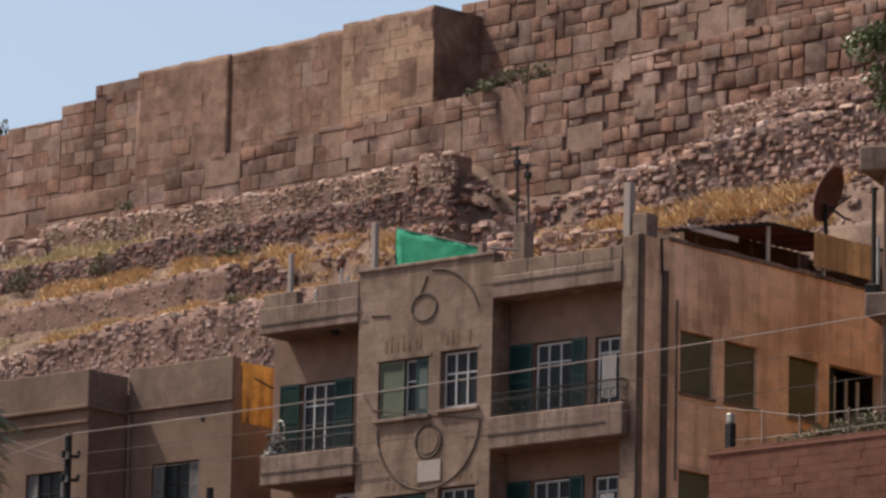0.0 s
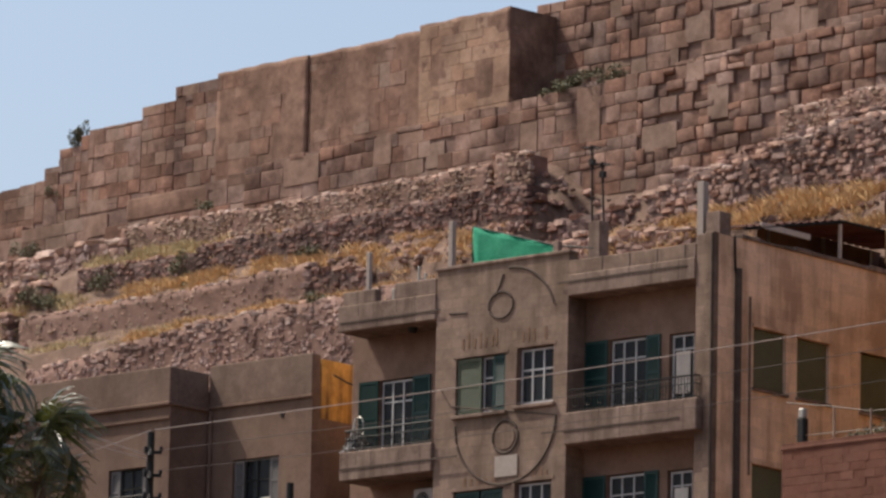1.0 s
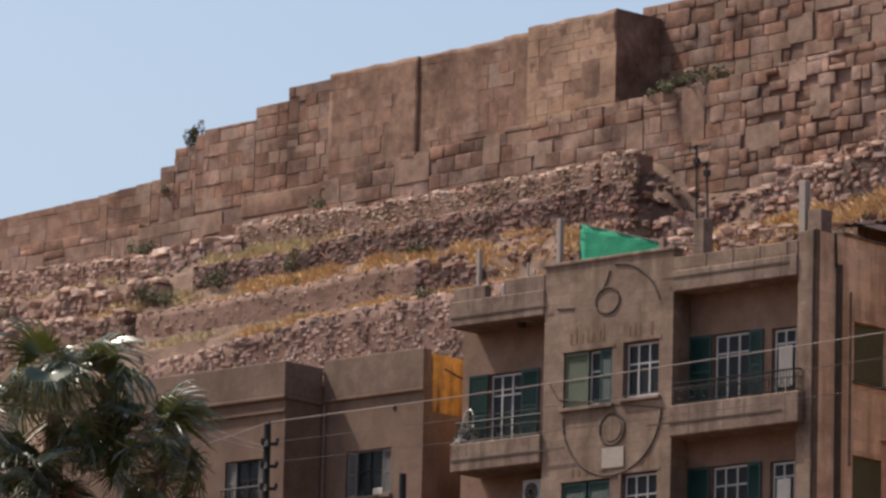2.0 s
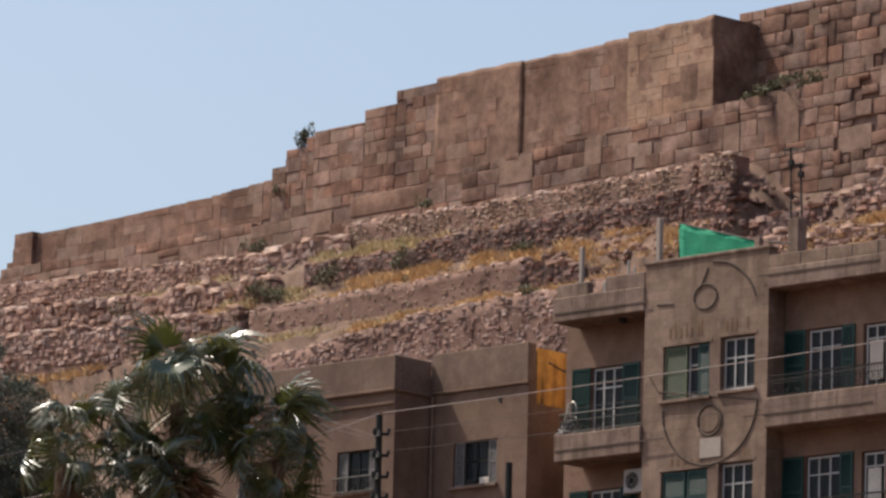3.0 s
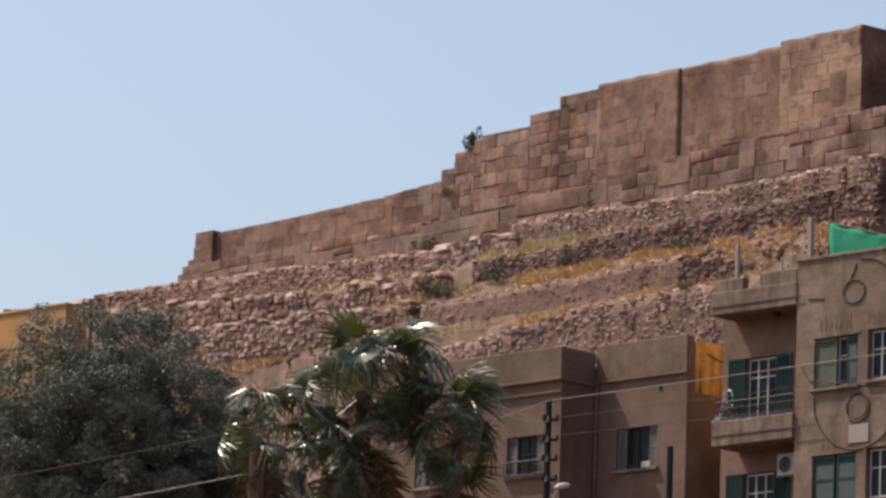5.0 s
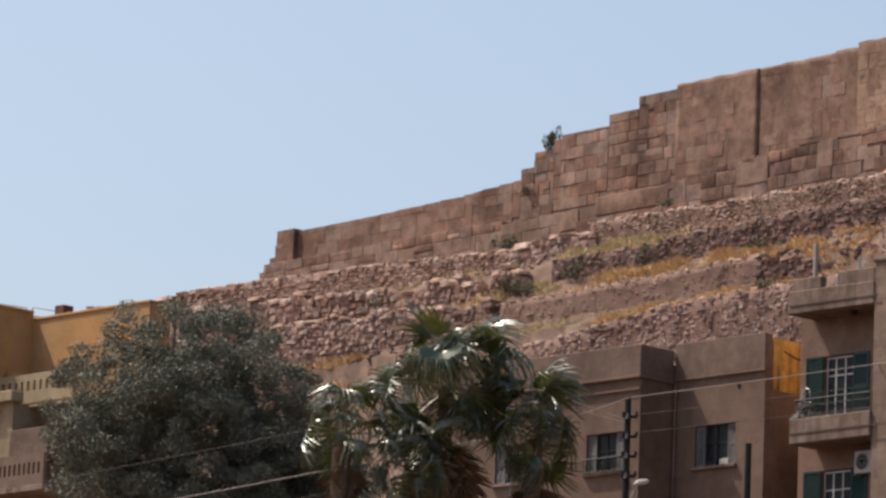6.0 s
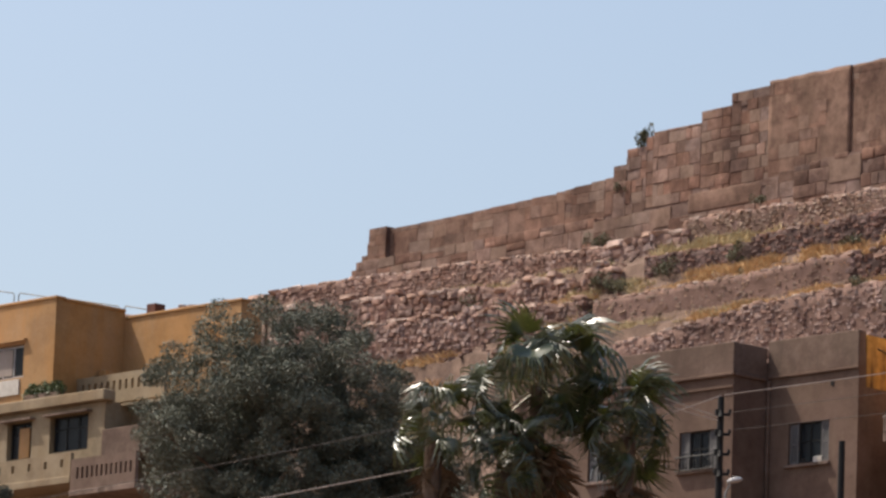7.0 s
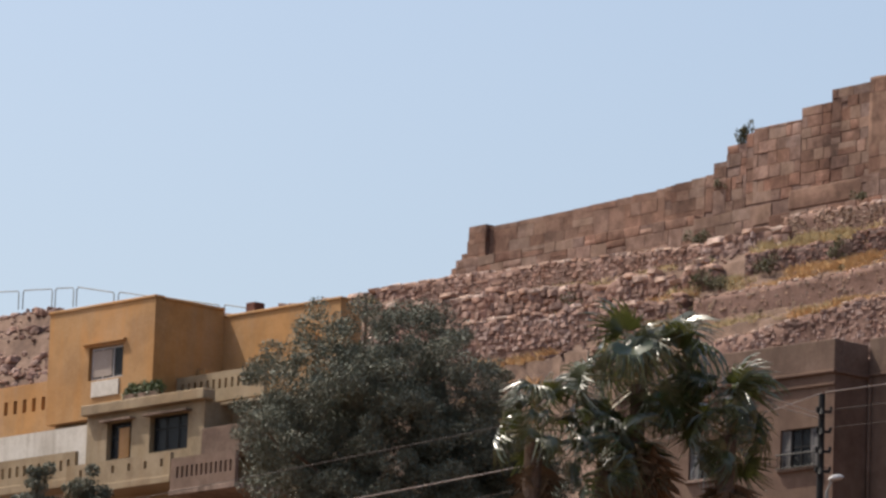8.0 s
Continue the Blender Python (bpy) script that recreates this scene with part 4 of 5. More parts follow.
for k in range(3):
    dz = -3.85 * k
    # bay windows
    shutter(main, 8.5, 9.38, 36.34 + dz, 37.93 + dz, -0.1, "green_pale" if k == 0 else "green")
    shutter(main, 7.58, 8.05 if k == 0 else 8.4, 36.34 + dz, 37.93 + dz, -0.1, "green")
    casement(main, 8.05, 8.5, 36.34 + dz, 37.93 + dz, -0.16, cols=1, transom=0.62)
    casement(main, 5.8, 7.06, 36.42 + dz, 37.99 + dz, -0.14, cols=3, transom=0.62)
    for u0, u1, z in ((7.45, 9.52, 36.3), (5.66, 7.2, 36.38)):
        part("sill", box(u0, u1, -0.1, 0.1, z - 0.1 + dz, z + dz, edge=0.015), "concrete", main)
        part("lintel", box(u0, u1, 0.0, 0.02, z + 1.66 + dz, z + 1.76 + dz, edge=0.005), "ashlar", main)
    part("window_jamb", box(7.1, 7.2, 0.0, 0.035, 36.38 + dz, 38.03 + dz), "ashlar", main)
    # balcony doors
    casement(main, 12.15, 13.4, 35.63 + dz, 37.86 + dz, -1.3, cols=3, transom=0.72)
    shutter(main, 13.45, 14.2, 35.68 + dz, 37.9 + dz, -1.19, "green_deep")
    shutter(main, 11.42, 12.1, 35.68 + dz, 37.9 + dz, -1.19, "green")
    casement(main, 3.05, 4.35, 35.99 + dz, 38.08 + dz, -0.9, cols=3, transom=0.74)
    part("door_curtain", box(3.1, 3.5, -1.02, -0.99, 36.0 + dz, 38.0 + dz), "white", main, "pale hanging curtain behind the door")
    shutter(main, 4.42, 5.24, 35.99 + dz, 38.12 + dz, -0.79, "green")
    shutter(main, 2.5, 3.0, 35.99 + dz, 38.1 + dz, -0.79, "green")
    casement(main, 1.35, 2.15, 35.99 + dz, 38.02 + dz, -0.9, cols=2, transom=0.8)
    door = part("door", box(1.5, 2.0, -0.9, -0.872, 36.35 + dz, 37.55 + dz), "white", main, "white painted balcony door")
for k in range(2):
    dz = -3.85 * k
    railing(main, [(13.62, -1.15), (13.62, 0.02), (10.25, 0.02)], 35.62 + dz, 36.25 + dz)
    railing(main, [(0.42, -0.75), (0.42, 0.2), (5.0, 0.2)], 35.95 + dz, 36.6 + dz)

# iron ornament on the bay
C = [(7.52 + 1.88 * math.cos(a), 0.02, 36.0 + 1.82 * math.sin(a)) for a in np.linspace(math.pi * 1.0, math.tau * 1.0, 28)]
strap(main, [(9.95, 0.04, 37.1), (9.6, 0.04, 36.6)] + [C[0]], 0.03)
strap(main, C, 0.05)
strap(main, [(7.5 + 0.47 * math.cos(a), 0.02, 35.54 + 0.47 * math.sin(a)) for a in np.linspace(0, math.tau, 25)], 0.055)
strap(main, [(7.4 - 1.75 * math.sin(a), 0.02, 38.55 + 1.85 * math.cos(a)) for a in np.linspace(-0.05, 1.2, 14)], 0.055)
strap(main, [(7.76 + 0.46 * math.cos(a), 0.02, 39.36 + 0.38 * math.sin(a)) for a in np.linspace(0.28 * math.pi, -1.8 * math.pi, 24)], 0.05)
strap(main, [(8.0, 0.04, 39.62), (7.8, 0.04, 39.95), (7.68, 0.04, 40.25)], 0.045)
strap(main, [(9.7, 0.03, 39.3), (9.05, 0.03, 39.26)], 0.045)
part("medallion", tube(bmesh.new(), [(7.5, 0.0, 35.54), (7.5, 0.03, 35.54)], 0.36, 24), "ashlar", main)
part("plaque", box(7.02, 7.86, 0.0, 0.03, 34.4, 35.0), "pale_stone", main, "small pale blank plaque")
rng = random.Random(8)
# Thin brown strips, slightly proud of the wall, stand for vertical stains.
for u in (9.15, 8.95, 8.72, 8.5, 8.3, 8.05, 7.9, 6.9, 6.7, 6.5, 6.05):
    part("carved_rib", box(u - 0.04, u + 0.04, 0.0, 0.01, 38.2, 38.2 + rng.uniform(0.25, 0.5)), "mortar", main)
for u in (9.0, 8.75, 8.5, 8.2, 7.9, 6.9, 6.65, 6.4, 6.15, 5.95):
    part("carved_rib", box(u - 0.05, u + 0.05, 0.0, 0.01, 34.2, 34.2 + rng.uniform(0.2, 0.4)), "mortar", main)
# pipes on the corner and the side
part("drainpipe", tube(bmesh.new(), [(-0.09, -1.0, 39.7), (-0.09, -1.02, 33.0), (-0.09, -1.02, 22)], 0.1, 8), "dark_brown", main)
part("drainpipe", tube(bmesh.new(), [(-0.06, -0.85, 40.6), (-0.06, -0.9, 39.6)], 0.035, 6), "dark_metal", main)
part("drainpipe", tube(bmesh.new(), [(-0.02, 0.08, 40.55), (-0.02, 0.08, 22)], 0.04, 8), "dark_brown", main)
part("conduit", tube(bmesh.new(), [(-0.04, -1.6, 39.0), (-0.04, -1.62, 34.0)], 0.03, 6), "concrete", main)
part("corner_quoin", box(-0.03, 0.3, -0.2, 0.03, 20, 40.62, edge=0.02), "ashlar", main)
# Thin skin carries the brightened ochre over the pier's shaded side.
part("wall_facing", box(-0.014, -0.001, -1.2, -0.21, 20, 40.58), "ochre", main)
# side windows, closed with green shutters
for a, b in ((-3.25, -1.8), (-5.2, -3.75), (-8.0, -6.65)):
    for k in range(2):
        dz = -3.85 * k
        leaf = part("shutter", box(0.1, 0.15, a + 0.03, b - 0.03, 36.5 + dz, 38.16 + dz), "green_dusty", main)
        for j in range(26):
            z = 36.55 + dz + j * 0.062
            part("slat", box(0.075, 0.1, a + 0.05, b - 0.05, z, z + 0.035), "green_dusty", leaf)
        part("sill", box(-0.08, 0.1, a - 0.06, b + 0.06, 36.4 + dz, 36.48 + dz), "concrete", main)
        part("lintel", box(-0.05, 0.0, a - 0.06, b + 0.06, 38.2 + dz, 38.3 + dz), "ochre", main)
part("door_frame", bx(bx(box(0.3, 0.36, -10.3, -10.2, 35.7, 38.0), 0.3, 0.36, -9.75, -9.67, 35.7, 38.0), 0.3, 0.36, -9.2, -9.1, 35.7, 38.0), "white_paint", main)
part("shutter", box(0.28, 0.33, -9.1, -8.55, 35.72, 38.2), "green", main)
part("balcony_slab", box(-1.1, 0.0, -12.5, -8.2, 35.2, 35.6, edge=0.03), "concrete", main)
# coping of the side wall, broken in places
rng = random.Random(12)
a = -1.2
while a > -10.2:
    l = rng.uniform(0.5, 1.3)
    part("coping", box(-0.06, 0.38, a - l + 0.03, a, 40.6, 40.6 + rng.uniform(0.05, 0.16), edge=0.015), "concrete", main)
    a -= l
for u0, u1, z in ((13.0, 14.3, 40.36), (10.65, 12.3, 40.42)):
    part("parapet", box(u0 - 0.4, u1 - 0.4, -0.3, -0.02, 39.95, z, edge=0.03), "concrete", main)
part("coping", box(5.2, 10.25, -0.38, 0.05, 40.58, 40.68, edge=0.02), "concrete", main)
for u0, u1, v, z0, z1 in ((10.3, 13.7, 0.12, 34.8, 35.6), (0.4, 5.0, 0.3, 35.07, 35.93), (10.3, 13.9, 0.06, 39.2, 39.93), (0.7, 5.2, 0.06, 39.35, 39.93)):
    u = u0 + rng.uniform(0.3, 0.7)
    while u < u1:
        part("slab_joint", box(u - 0.012, u + 0.012, v - 0.02, v + 0.003, (z0 + z1) / 2 if rng.random() < 0.5 else z0, z1), "dark_brown", main)
        u += rng.uniform(0.5, 1.1)
for u in (1.0, 2.0, 3.0, 4.0):
    part("parapet_joint", box(u - 0.02, u + 0.02, 0.02, 0.024, 39.95, 40.34), "dark_metal", main)


def air_conditioner(parent_frame, u0, u1, v, z0, z1):
    ac = thing("air_conditioner", parent_frame @ Matrix.Translation(((u0 + u1) / 2, v, z0)), "white wall-mounted air conditioner unit with round fan grille", "air conditioner")
    w, h = (u1 - u0) / 2, z1 - z0
    part("casing", box(-w, w, -0.3, 0, 0, h, edge=0.02), "white_paint", ac)
    part("fan_grille", tube(bmesh.new(), [(w * 0.25, 0, h / 2), (w * 0.25, 0.02, h / 2)], h * 0.36, 20), "dark_metal", ac)
    for r in (0.12, 0.2, 0.27):
        part("grille_ring", tube(bmesh.new(), [(w * 0.25 + r * h / 0.72 * math.cos(a), 0.03, h / 2 + r * h / 0.72 * math.sin(a)) for a in np.linspace(0, math.tau, 21)], 0.008, 4), "white_paint", ac)
    part("bracket", bx(box(-w, -w + 0.05, -0.3, 0, -0.06, 0), w - 0.05, w, -0.3, 0, -0.06, 0), "steel", ac)


air_conditioner(MAIN, 10.75, 11.7, -0.85, 33.78, 34.5)


def tangle():
    """A heap of white cable and a bicycle-like ring on the balcony corner."""
    ob = thing("cable_heap", MAIN @ Matrix.Translation((13.4, -0.15, 35.62)), "tangled heap of white and black cables on the balcony", "cables")
    rng = random.Random(4)
    for mat, r in (("white_paint", 0.018), ("white_paint", 0.015), ("dark_metal", 0.02), ("steel", 0.018)):
        pts, p = [], Vector((0, 0, 0.1))
        for k in range(26):
            pts.append((rng.gauss(0, 0.2), rng.gauss(0, 0.12), abs(rng.gauss(0.22, 0.17))))
        part("cable", tube(bmesh.new(), pts, r, 4), mat, ob)
    part("hoop", tube(bmesh.new(), [(-0.25 + 0.16 * math.cos(a), 0.1, 0.78 + 0.24 * math.sin(a)) for a in np.linspace(0, math.tau, 17)], 0.025, 5), "steel", ob)
    part("stand", tube(bmesh.new(), [(0.15, 0.1, 0.0), (-0.1, 0.1, 1.0)], 0.03, 5), "steel", ob)


tangle()
part("balcony_lamp", tube(bmesh.new(), [(11.6, -0.55, 39.18), (11.6, -0.55, 39.08), (11.6, -0.55, 39.02)], 0.16, 10, 0.09), "dark_metal", main, "small dark ceiling lamp under the slab")
part("meter_box", box(10.205, 10.3, -0.9, -0.6, 38.4, 39.0, edge=0.015), "steel", main, "grey metal meter box")

# ---- on the roof ----
def post(name, label, frame_m, u, v, z0, z1, size, material):
    ob = part(name, box(-size / 2, size / 2, -size / 2, size / 2, 0, z1 - z0, edge=0.015), material, None)
    ob.matrix_world = frame_m @ Matrix.Translation((u, v, z0))
    tagged(ob, label, "post")


post("roof_post", "tall pale concrete post on the roof", MAIN, 10.2, -0.6, 39.7, 42.15, 0.17, "pale_stone")
post("roof_post", "thin concrete post on the roof edge", MAIN, 13.4, -0.6, 39.7, 41.6, 0.14, "pale_stone")
post("roof_post", "short metal post on the roof edge", MAIN, 11.45, -0.6, 39.7, 40.97, 0.07, "steel")
post("roof_post", "short metal post on the roof edge", MAIN, 11.2, -0.6, 39.7, 40.75, 0.07, "steel")
post("roof_post", "short pale concrete post beside the green net", MAIN, 6.15, -0.55, 39.7, 41.1, 0.2, "concrete")
post("roof_post", "pale concrete chimney post at the roof corner", MAIN, 0.9, -0.6, 40.5, 42.2, 0.24, "pale_stone")
post("roof_pier", "stained square masonry pier at the roof corner", MAIN, 0.45, -0.75, 40.58, 41.3, 0.5, "concrete")
post("roof_pier", "narrow concrete pier with a meter box", MAIN, 4.85, -0.8, 39.7, 41.55, 0.42, "concrete")


def shade_net():
    ob = thing("shade_net", MAIN @ Matrix.Translation((6.2, -0.6, 40.68)), "green shade netting stretched in a triangle over the parapet", "shade net")
    bm = bmesh.new()
    n = 14
    cols = []
    for k in range(n + 1):
        u = 3.2 * k / n
        top = 0.3 + 0.92 * k / n
        cols.append([bm.verts.new((u, 0.02 * math.sin(k * 1.3 + j * 0.6), top * j / 5)) for j in range(6)])
    for a, b in zip(cols, cols[1:]):
        for j in range(5):
            f = bm.faces.new((a[j], b[j], b[j + 1], a[j + 1]))
            f.smooth = True
    bmesh.ops.solidify(bm, geom=list(bm.faces), thickness=0.008)
    part("net", bm, "cloth", ob)
    part("rope", tube(bmesh.new(), [(3.2, 0, 1.24), (0, 0, 0.31), (-1.35, 0, 0.1)], 0.022, 5), "dark_metal", ob)
    part("edge_cord", tube(bmesh.new(), [(3.2, 0, -0.9), (3.2, 0, 1.24)], 0.02, 5), "dark_metal", ob)


shade_net()


def antenna(u, v, z0, z1, lean, label):
    ob = thing("antenna_mast", MAIN @ Matrix.Translation((u, v, z0)), label, "antenna")
    h = z1 - z0
    part("mast", tube(bmesh.new(), [(0, 0, 0), (lean, 0, h)], 0.035, 5), "dark_metal", ob)
    part("boom", tube(bmesh.new(), [(lean - 0.28, 0, h - 0.12), (lean + 0.28, 0, h - 0.02)], 0.022, 4), "dark_metal", ob)
    for k in range(5):
        d = -0.24 + 0.12 * k
        part("element", tube(bmesh.new(), [(lean + d, -0.25, h - 0.07), (lean + d, 0.25, h - 0.07)], 0.012, 4), "dark_metal", ob)
    part("clamp", box(lean * 0.7 - 0.08, lean * 0.7 + 0.08, -0.07, 0.07, h * 0.75, h * 0.75 + 0.18), "dark_metal", ob)


antenna(5.1, -0.8, 41.5, 43.8, 0.05, "thin dark television antenna mast on the roof pier")
antenna(4.75, -0.9, 41.5, 43.3, 0.1, "thin leaning dark antenna mast on the roof")


def roof_clutter():
    tank = thing("roof_sheet", MAIN @ Matrix.Translation((12.2, -1.1, 39.7)), "blue-grey sheet leaning on the roof parapet", "sheet")
    part("sheet", box(-0.9, 0.75, -0.05, 0.0, 0, 0.86, edge=0.01), "steel", tank)
    boards = thing("roof_boards", MAIN @ Matrix.Translation((2.3, -0.7, 39.95)), "dark boards and pale pipes stacked along the roof edge", "boards")
    for k in range(4):
        part("board", box(-1.4, 1.1, -0.2 - 0.16 * k, -0.08 - 0.16 * k, 0.36 + 0.015 * k, 0.41 + 0.015 * k), "wood" if k % 2 else "steel", boards)
    part("trestle", bx(box(-1.2, -1.1, -0.7, -0.05, -0.2, 0.36), 0.9, 1.0, -0.7, -0.05, -0.2, 0.36), "wood", boards)
    rubble = [(random.Random(k).uniform(1.2, 4.6), -0.5 - random.Random(k + 90).uniform(0, 0.6), 39.78 + random.Random(k + 50).uniform(0, 0.3), 0.25, 0.22, 0.2, k) for k in range(40)]
    heap("roof_debris", rubble, "rubble", at=MAIN, label="broken stone debris lying on the roof")


roof_clutter()


def roof_shed():
    shed = thing("roof_shelter", MAIN @ Matrix.Translation((0.5, -1.3, 40.6)), "makeshift dark metal-roofed shelter on the roof", "shelter")
    # corrugated roof sloping, on posts
    bm = bmesh.new()
    n = 90
    cols = []
    for k in range(n + 1):
        v = -0.2 - 9.6 * k / n
        ripple = 0.03 * math.sin(k * 1.9)
        z = float(np.interp(-v, (0.2, 4.5, 9.8), (0.42, 1.32, 1.42)))
        cols.append([bm.verts.new((u, v, z + ripple + 0.28 * u / 4)) for u in (-0.35, 1.2, 2.5)])
    for a, b in zip(cols, cols[1:]):
        for j in range(2):
            bm.faces.new((a[j], b[j], b[j + 1], a[j + 1]))
    bmesh.ops.solidify(bm, geom=list(bm.faces), thickness=0.015)
    part("roof_sheet", bm, "rust", shed)
    part("beam", tube(bmesh.new(), [(-0.3, -0.3, 0.36), (-0.3, -4.7, 1.26)], 0.05, 5), "dark_metal", shed)
    part("beam", tube(bmesh.new(), [(-0.3, -4.7, 1.28), (-0.3, -9.9, 1.36)], 0.05, 5), "dark_metal", shed)
    part("strut", box(-0.34, -0.28, -3.2, -1.0, 0.5, 0.66), "wire", shed)
    for v, z in ((-4.65, 1.25), (-9.4, 1.3), (-7.2, 1.3)):
        part("post", box(-0.3, -0.22, v - 0.04, v + 0.04, -0.9, z), "wire", shed)
        part("post", box(2.3, 2.38, v - 0.04, v + 0.04, -0.9, z + 0.2), "steel", shed)
    part("back_wall", box(2.4, 2.55, -10, -4.2, -0.9, 1.52), "render", shed)
    part("end_wall", box(-0.3, 2.4, -10.1, -9.95, -0.9, 1.4), "render", shed)
    for k in range(8):
        v = -6.6 - k * 0.36
        part("panel", box(-0.4, -0.37, v - 0.345, v, 0.38, 1.36, edge=0.004), "wood", shed)
    part("panel_rail", box(-0.37, -0.33, -9.5, -6.6, 0.42, 0.5), "dark_metal", shed)


roof_shed()


def dish():
    ob = thing("satellite_dish", pose(10.95, 181.5, 42.3), "large rusty reddish-brown satellite dish on a stand", "satellite dish")
    bm = bmesh.new()
    rings = []
    for i in range(7):
        r = 0.86 * i / 6
        rings.append([bm.verts.new((r * math.cos(a), r * math.sin(a), 0.32 * (r / 0.86) ** 2)) for a in np.linspace(0, math.tau, 28, endpoint=False)])
    for a, b in zip(rings[1:], rings[2:]):
        for k in range(28):
            bm.faces.new((a[k], a[(k + 1) % 28], b[(k + 1) % 28], b[k]))
    bm.faces.new(rings[1])
    bmesh.ops.delete(bm, geom=rings[0], context="VERTS")
    bmesh.ops.solidify(bm, geom=list(bm.faces), thickness=0.03)
    part("bowl", bm, "rust", ob, at=Matrix.Translation((0, 0, 1.95)) @ Vector((0.84, -0.40, -0.38)).to_track_quat("Z", "Y").to_matrix().to_4x4())
    part("stand", tube(bmesh.new(), [(0.25, 0.2, -2.0), (0.2, 0.2, 1.6)], 0.07, 6), "dark_metal", ob)
    part("brace", tube(bmesh.new(), [(0.3, 0.1, 1.5), (0.75, 0.0, 1.15), (0.95, 0, 1.1)], 0.04, 5), "dark_metal", ob)
    part("feed_arm", tube(bmesh.new(), [(0.1, -0.1, 1.2), (0.9, -0.6, 1.7)], 0.03, 5), "dark_metal", ob)


dish()

# ---- windows of the neighbour ----
for u0, u1, z0, z1, v in ((1.65, 3.45, 33.55, 34.92, -0.12), (5.1, 6.8, 33.4, 34.7, 1.48), (9.4, 11.0, 33.4, 34.7, 1.48)):
    win = casement(nextb, u0 + 0.42, u1 - 0.42, z0, z1, v, "dark_metal", cols=2, transom=0.55)
    for s in (u0 + 0.02, u1 - 0.4):
        shutter(nextb, s, s + 0.38, z0 + 0.03, z1 - 0.03, v, "grey_paint")
    part("sill", box(u0 - 0.08, u1 + 0.08, v - 0.05, v + 0.24, z0 - 0.1, z0, edge=0.01), "concrete", nextb)
railing(nextb, [(6.85, 1.75), (5.05, 1.75)], 33.35, 33.85, 0.14, "pale metal window guard", False)
part("vent", box(1.5, 1.62, 0.0, 0.02, 36.0, 36.15), "dark_metal", nextb)
part("drainpipe", tube(bmesh.new(), [(4.3, 0.08, 36.4), (4.3, 0.08, 20)], 0.06, 6), "grey_parapet", nextb)
part("cornice", box(4.4, 14.55, 1.6, 1.68, 36.0, 36.08), "tan", nextb)
part("laundry", box(1.9, 2.3, 0.02, 0.06, 33.5, 33.75, edge=0.02), "white", nextb, "white cloth hung on the sill")
part("laundry", box(2.6, 2.85, 0.02, 0.06, 33.52, 33.72, edge=0.02), "dark_metal", nextb, "dark cloth hung on the sill")
part("crack_moulding", tube(bmesh.new(), [(-0.02, -0.4, 37.1), (-0.02, -1.0, 36.95), (-0.02, -1.6, 36.9), (-0.02, -2.4, 36.7)], 0.03, 4), "dark_metal", nextb)

# ---- golden house details ----
win = casement(gold, 4.1, 5.95, 38.7, 39.85, -0.12, "white_paint", cols=3, transom=1.0)
part("curtain", box(4.78, 5.88, -0.108, -0.1, 38.8, 39.76), "pale_stone", gold, "beige curtain filling the window")
part("hood", box(3.9, 6.3, 0.0, 0.14, 39.98, 40.06), "gold", gold)
part("sill_cloth", box(4.2, 5.75, 0.0, 0.05, 38.05, 38.62, edge=0.01), "white", gold, "white panel under the window")
part("coping", box(2.3, 8.4, -0.4, 0.05, 41.35, 41.45, edge=0.02), "gold", gold)
part("coping", box(2.3, 2.75, -3.2, -0.4, 41.3, 41.42, edge=0.02), "gold", gold)
part("coping", box(-4.05, 2.33, -3.6, -3.15, 41.05, 41.15, edge=0.02), "gold", gold)
part("roof_block", box(1.2, 1.7, -4.1, -3.62, 40.0, 41.6, edge=0.02), "rust", gold)
part("chimney_stub", box(1.9, 2.25, -2.4, -2.0, 37.3, 39.0, edge=0.02), "gold", gold)
part("wall_cabinet", box(-2.9, -1.5, -3.2, -2.9, 37.3, 39.9, edge=0.02), "gold", gold)
for u0, u1, z0, z1, c in ((-0.08, 1.96, 35.7, 36.95, 3), (3.06, 4.36, 35.65, 36.95, 2)):
    casement(gold, u0, u1, z0, z1, 0.1, "dark_metal", cols=c, transom=0.65)
    part("hood", box(u0 - 0.2, u1 + 0.2, 0.3, 0.55, z1 + 0.03, z1 + 0.1), "concrete", gold)
part("open_leaf", box(3.3, 3.85, 0.12, 0.16, 35.68, 36.75), "gold", gold, "orange painted door leaf")
# pierced balustrades
part("balustrade", holed("u", -2.6, 2.2, -1.15, -1.0, 37.5, 38.55, [(a, a + 0.14, 37.95, 38.3) for a in np.arange(-2.3, 2.0, 0.34)]), "cream", gold)
part("balustrade", holed("u", -0.7, 5.1, 1.35, 1.5, 34.5, 35.32, [(a, a + 0.16, 34.85, 35.12) for a in np.arange(-0.3, 4.9, 0.9)]), "cream", gold)
part("balcony_slab", box(-0.75, 5.15, 0.3, 1.55, 34.25, 34.5, edge=0.02), "cream", gold)
part("balustrade", holed("u", 5.2, 15, 0.9, 1.05, 35.0, 35.95, [(a, a + 0.16, 35.3, 35.68) for a in np.arange(5.5, 14.8, 0.42)]), "cream", gold)
part("balcony_slab", box(5.2, 15, -0.0, 1.1, 34.7, 35.0, edge=0.02), "cream", gold)
part("balustrade", holed("u", -4.3, -0.8, 1.4, 1.55, 33.95, 35.06, [(a, a + 0.12, 34.35, 34.75) for a in np.arange(-4.1, -1.0, 0.26)]), "grey_parapet", gold)
part("bay", box(-3.1, -1.002, -0.94, 0.4, 35.3, 36.25, edge=0.02), "grey_parapet", gold)
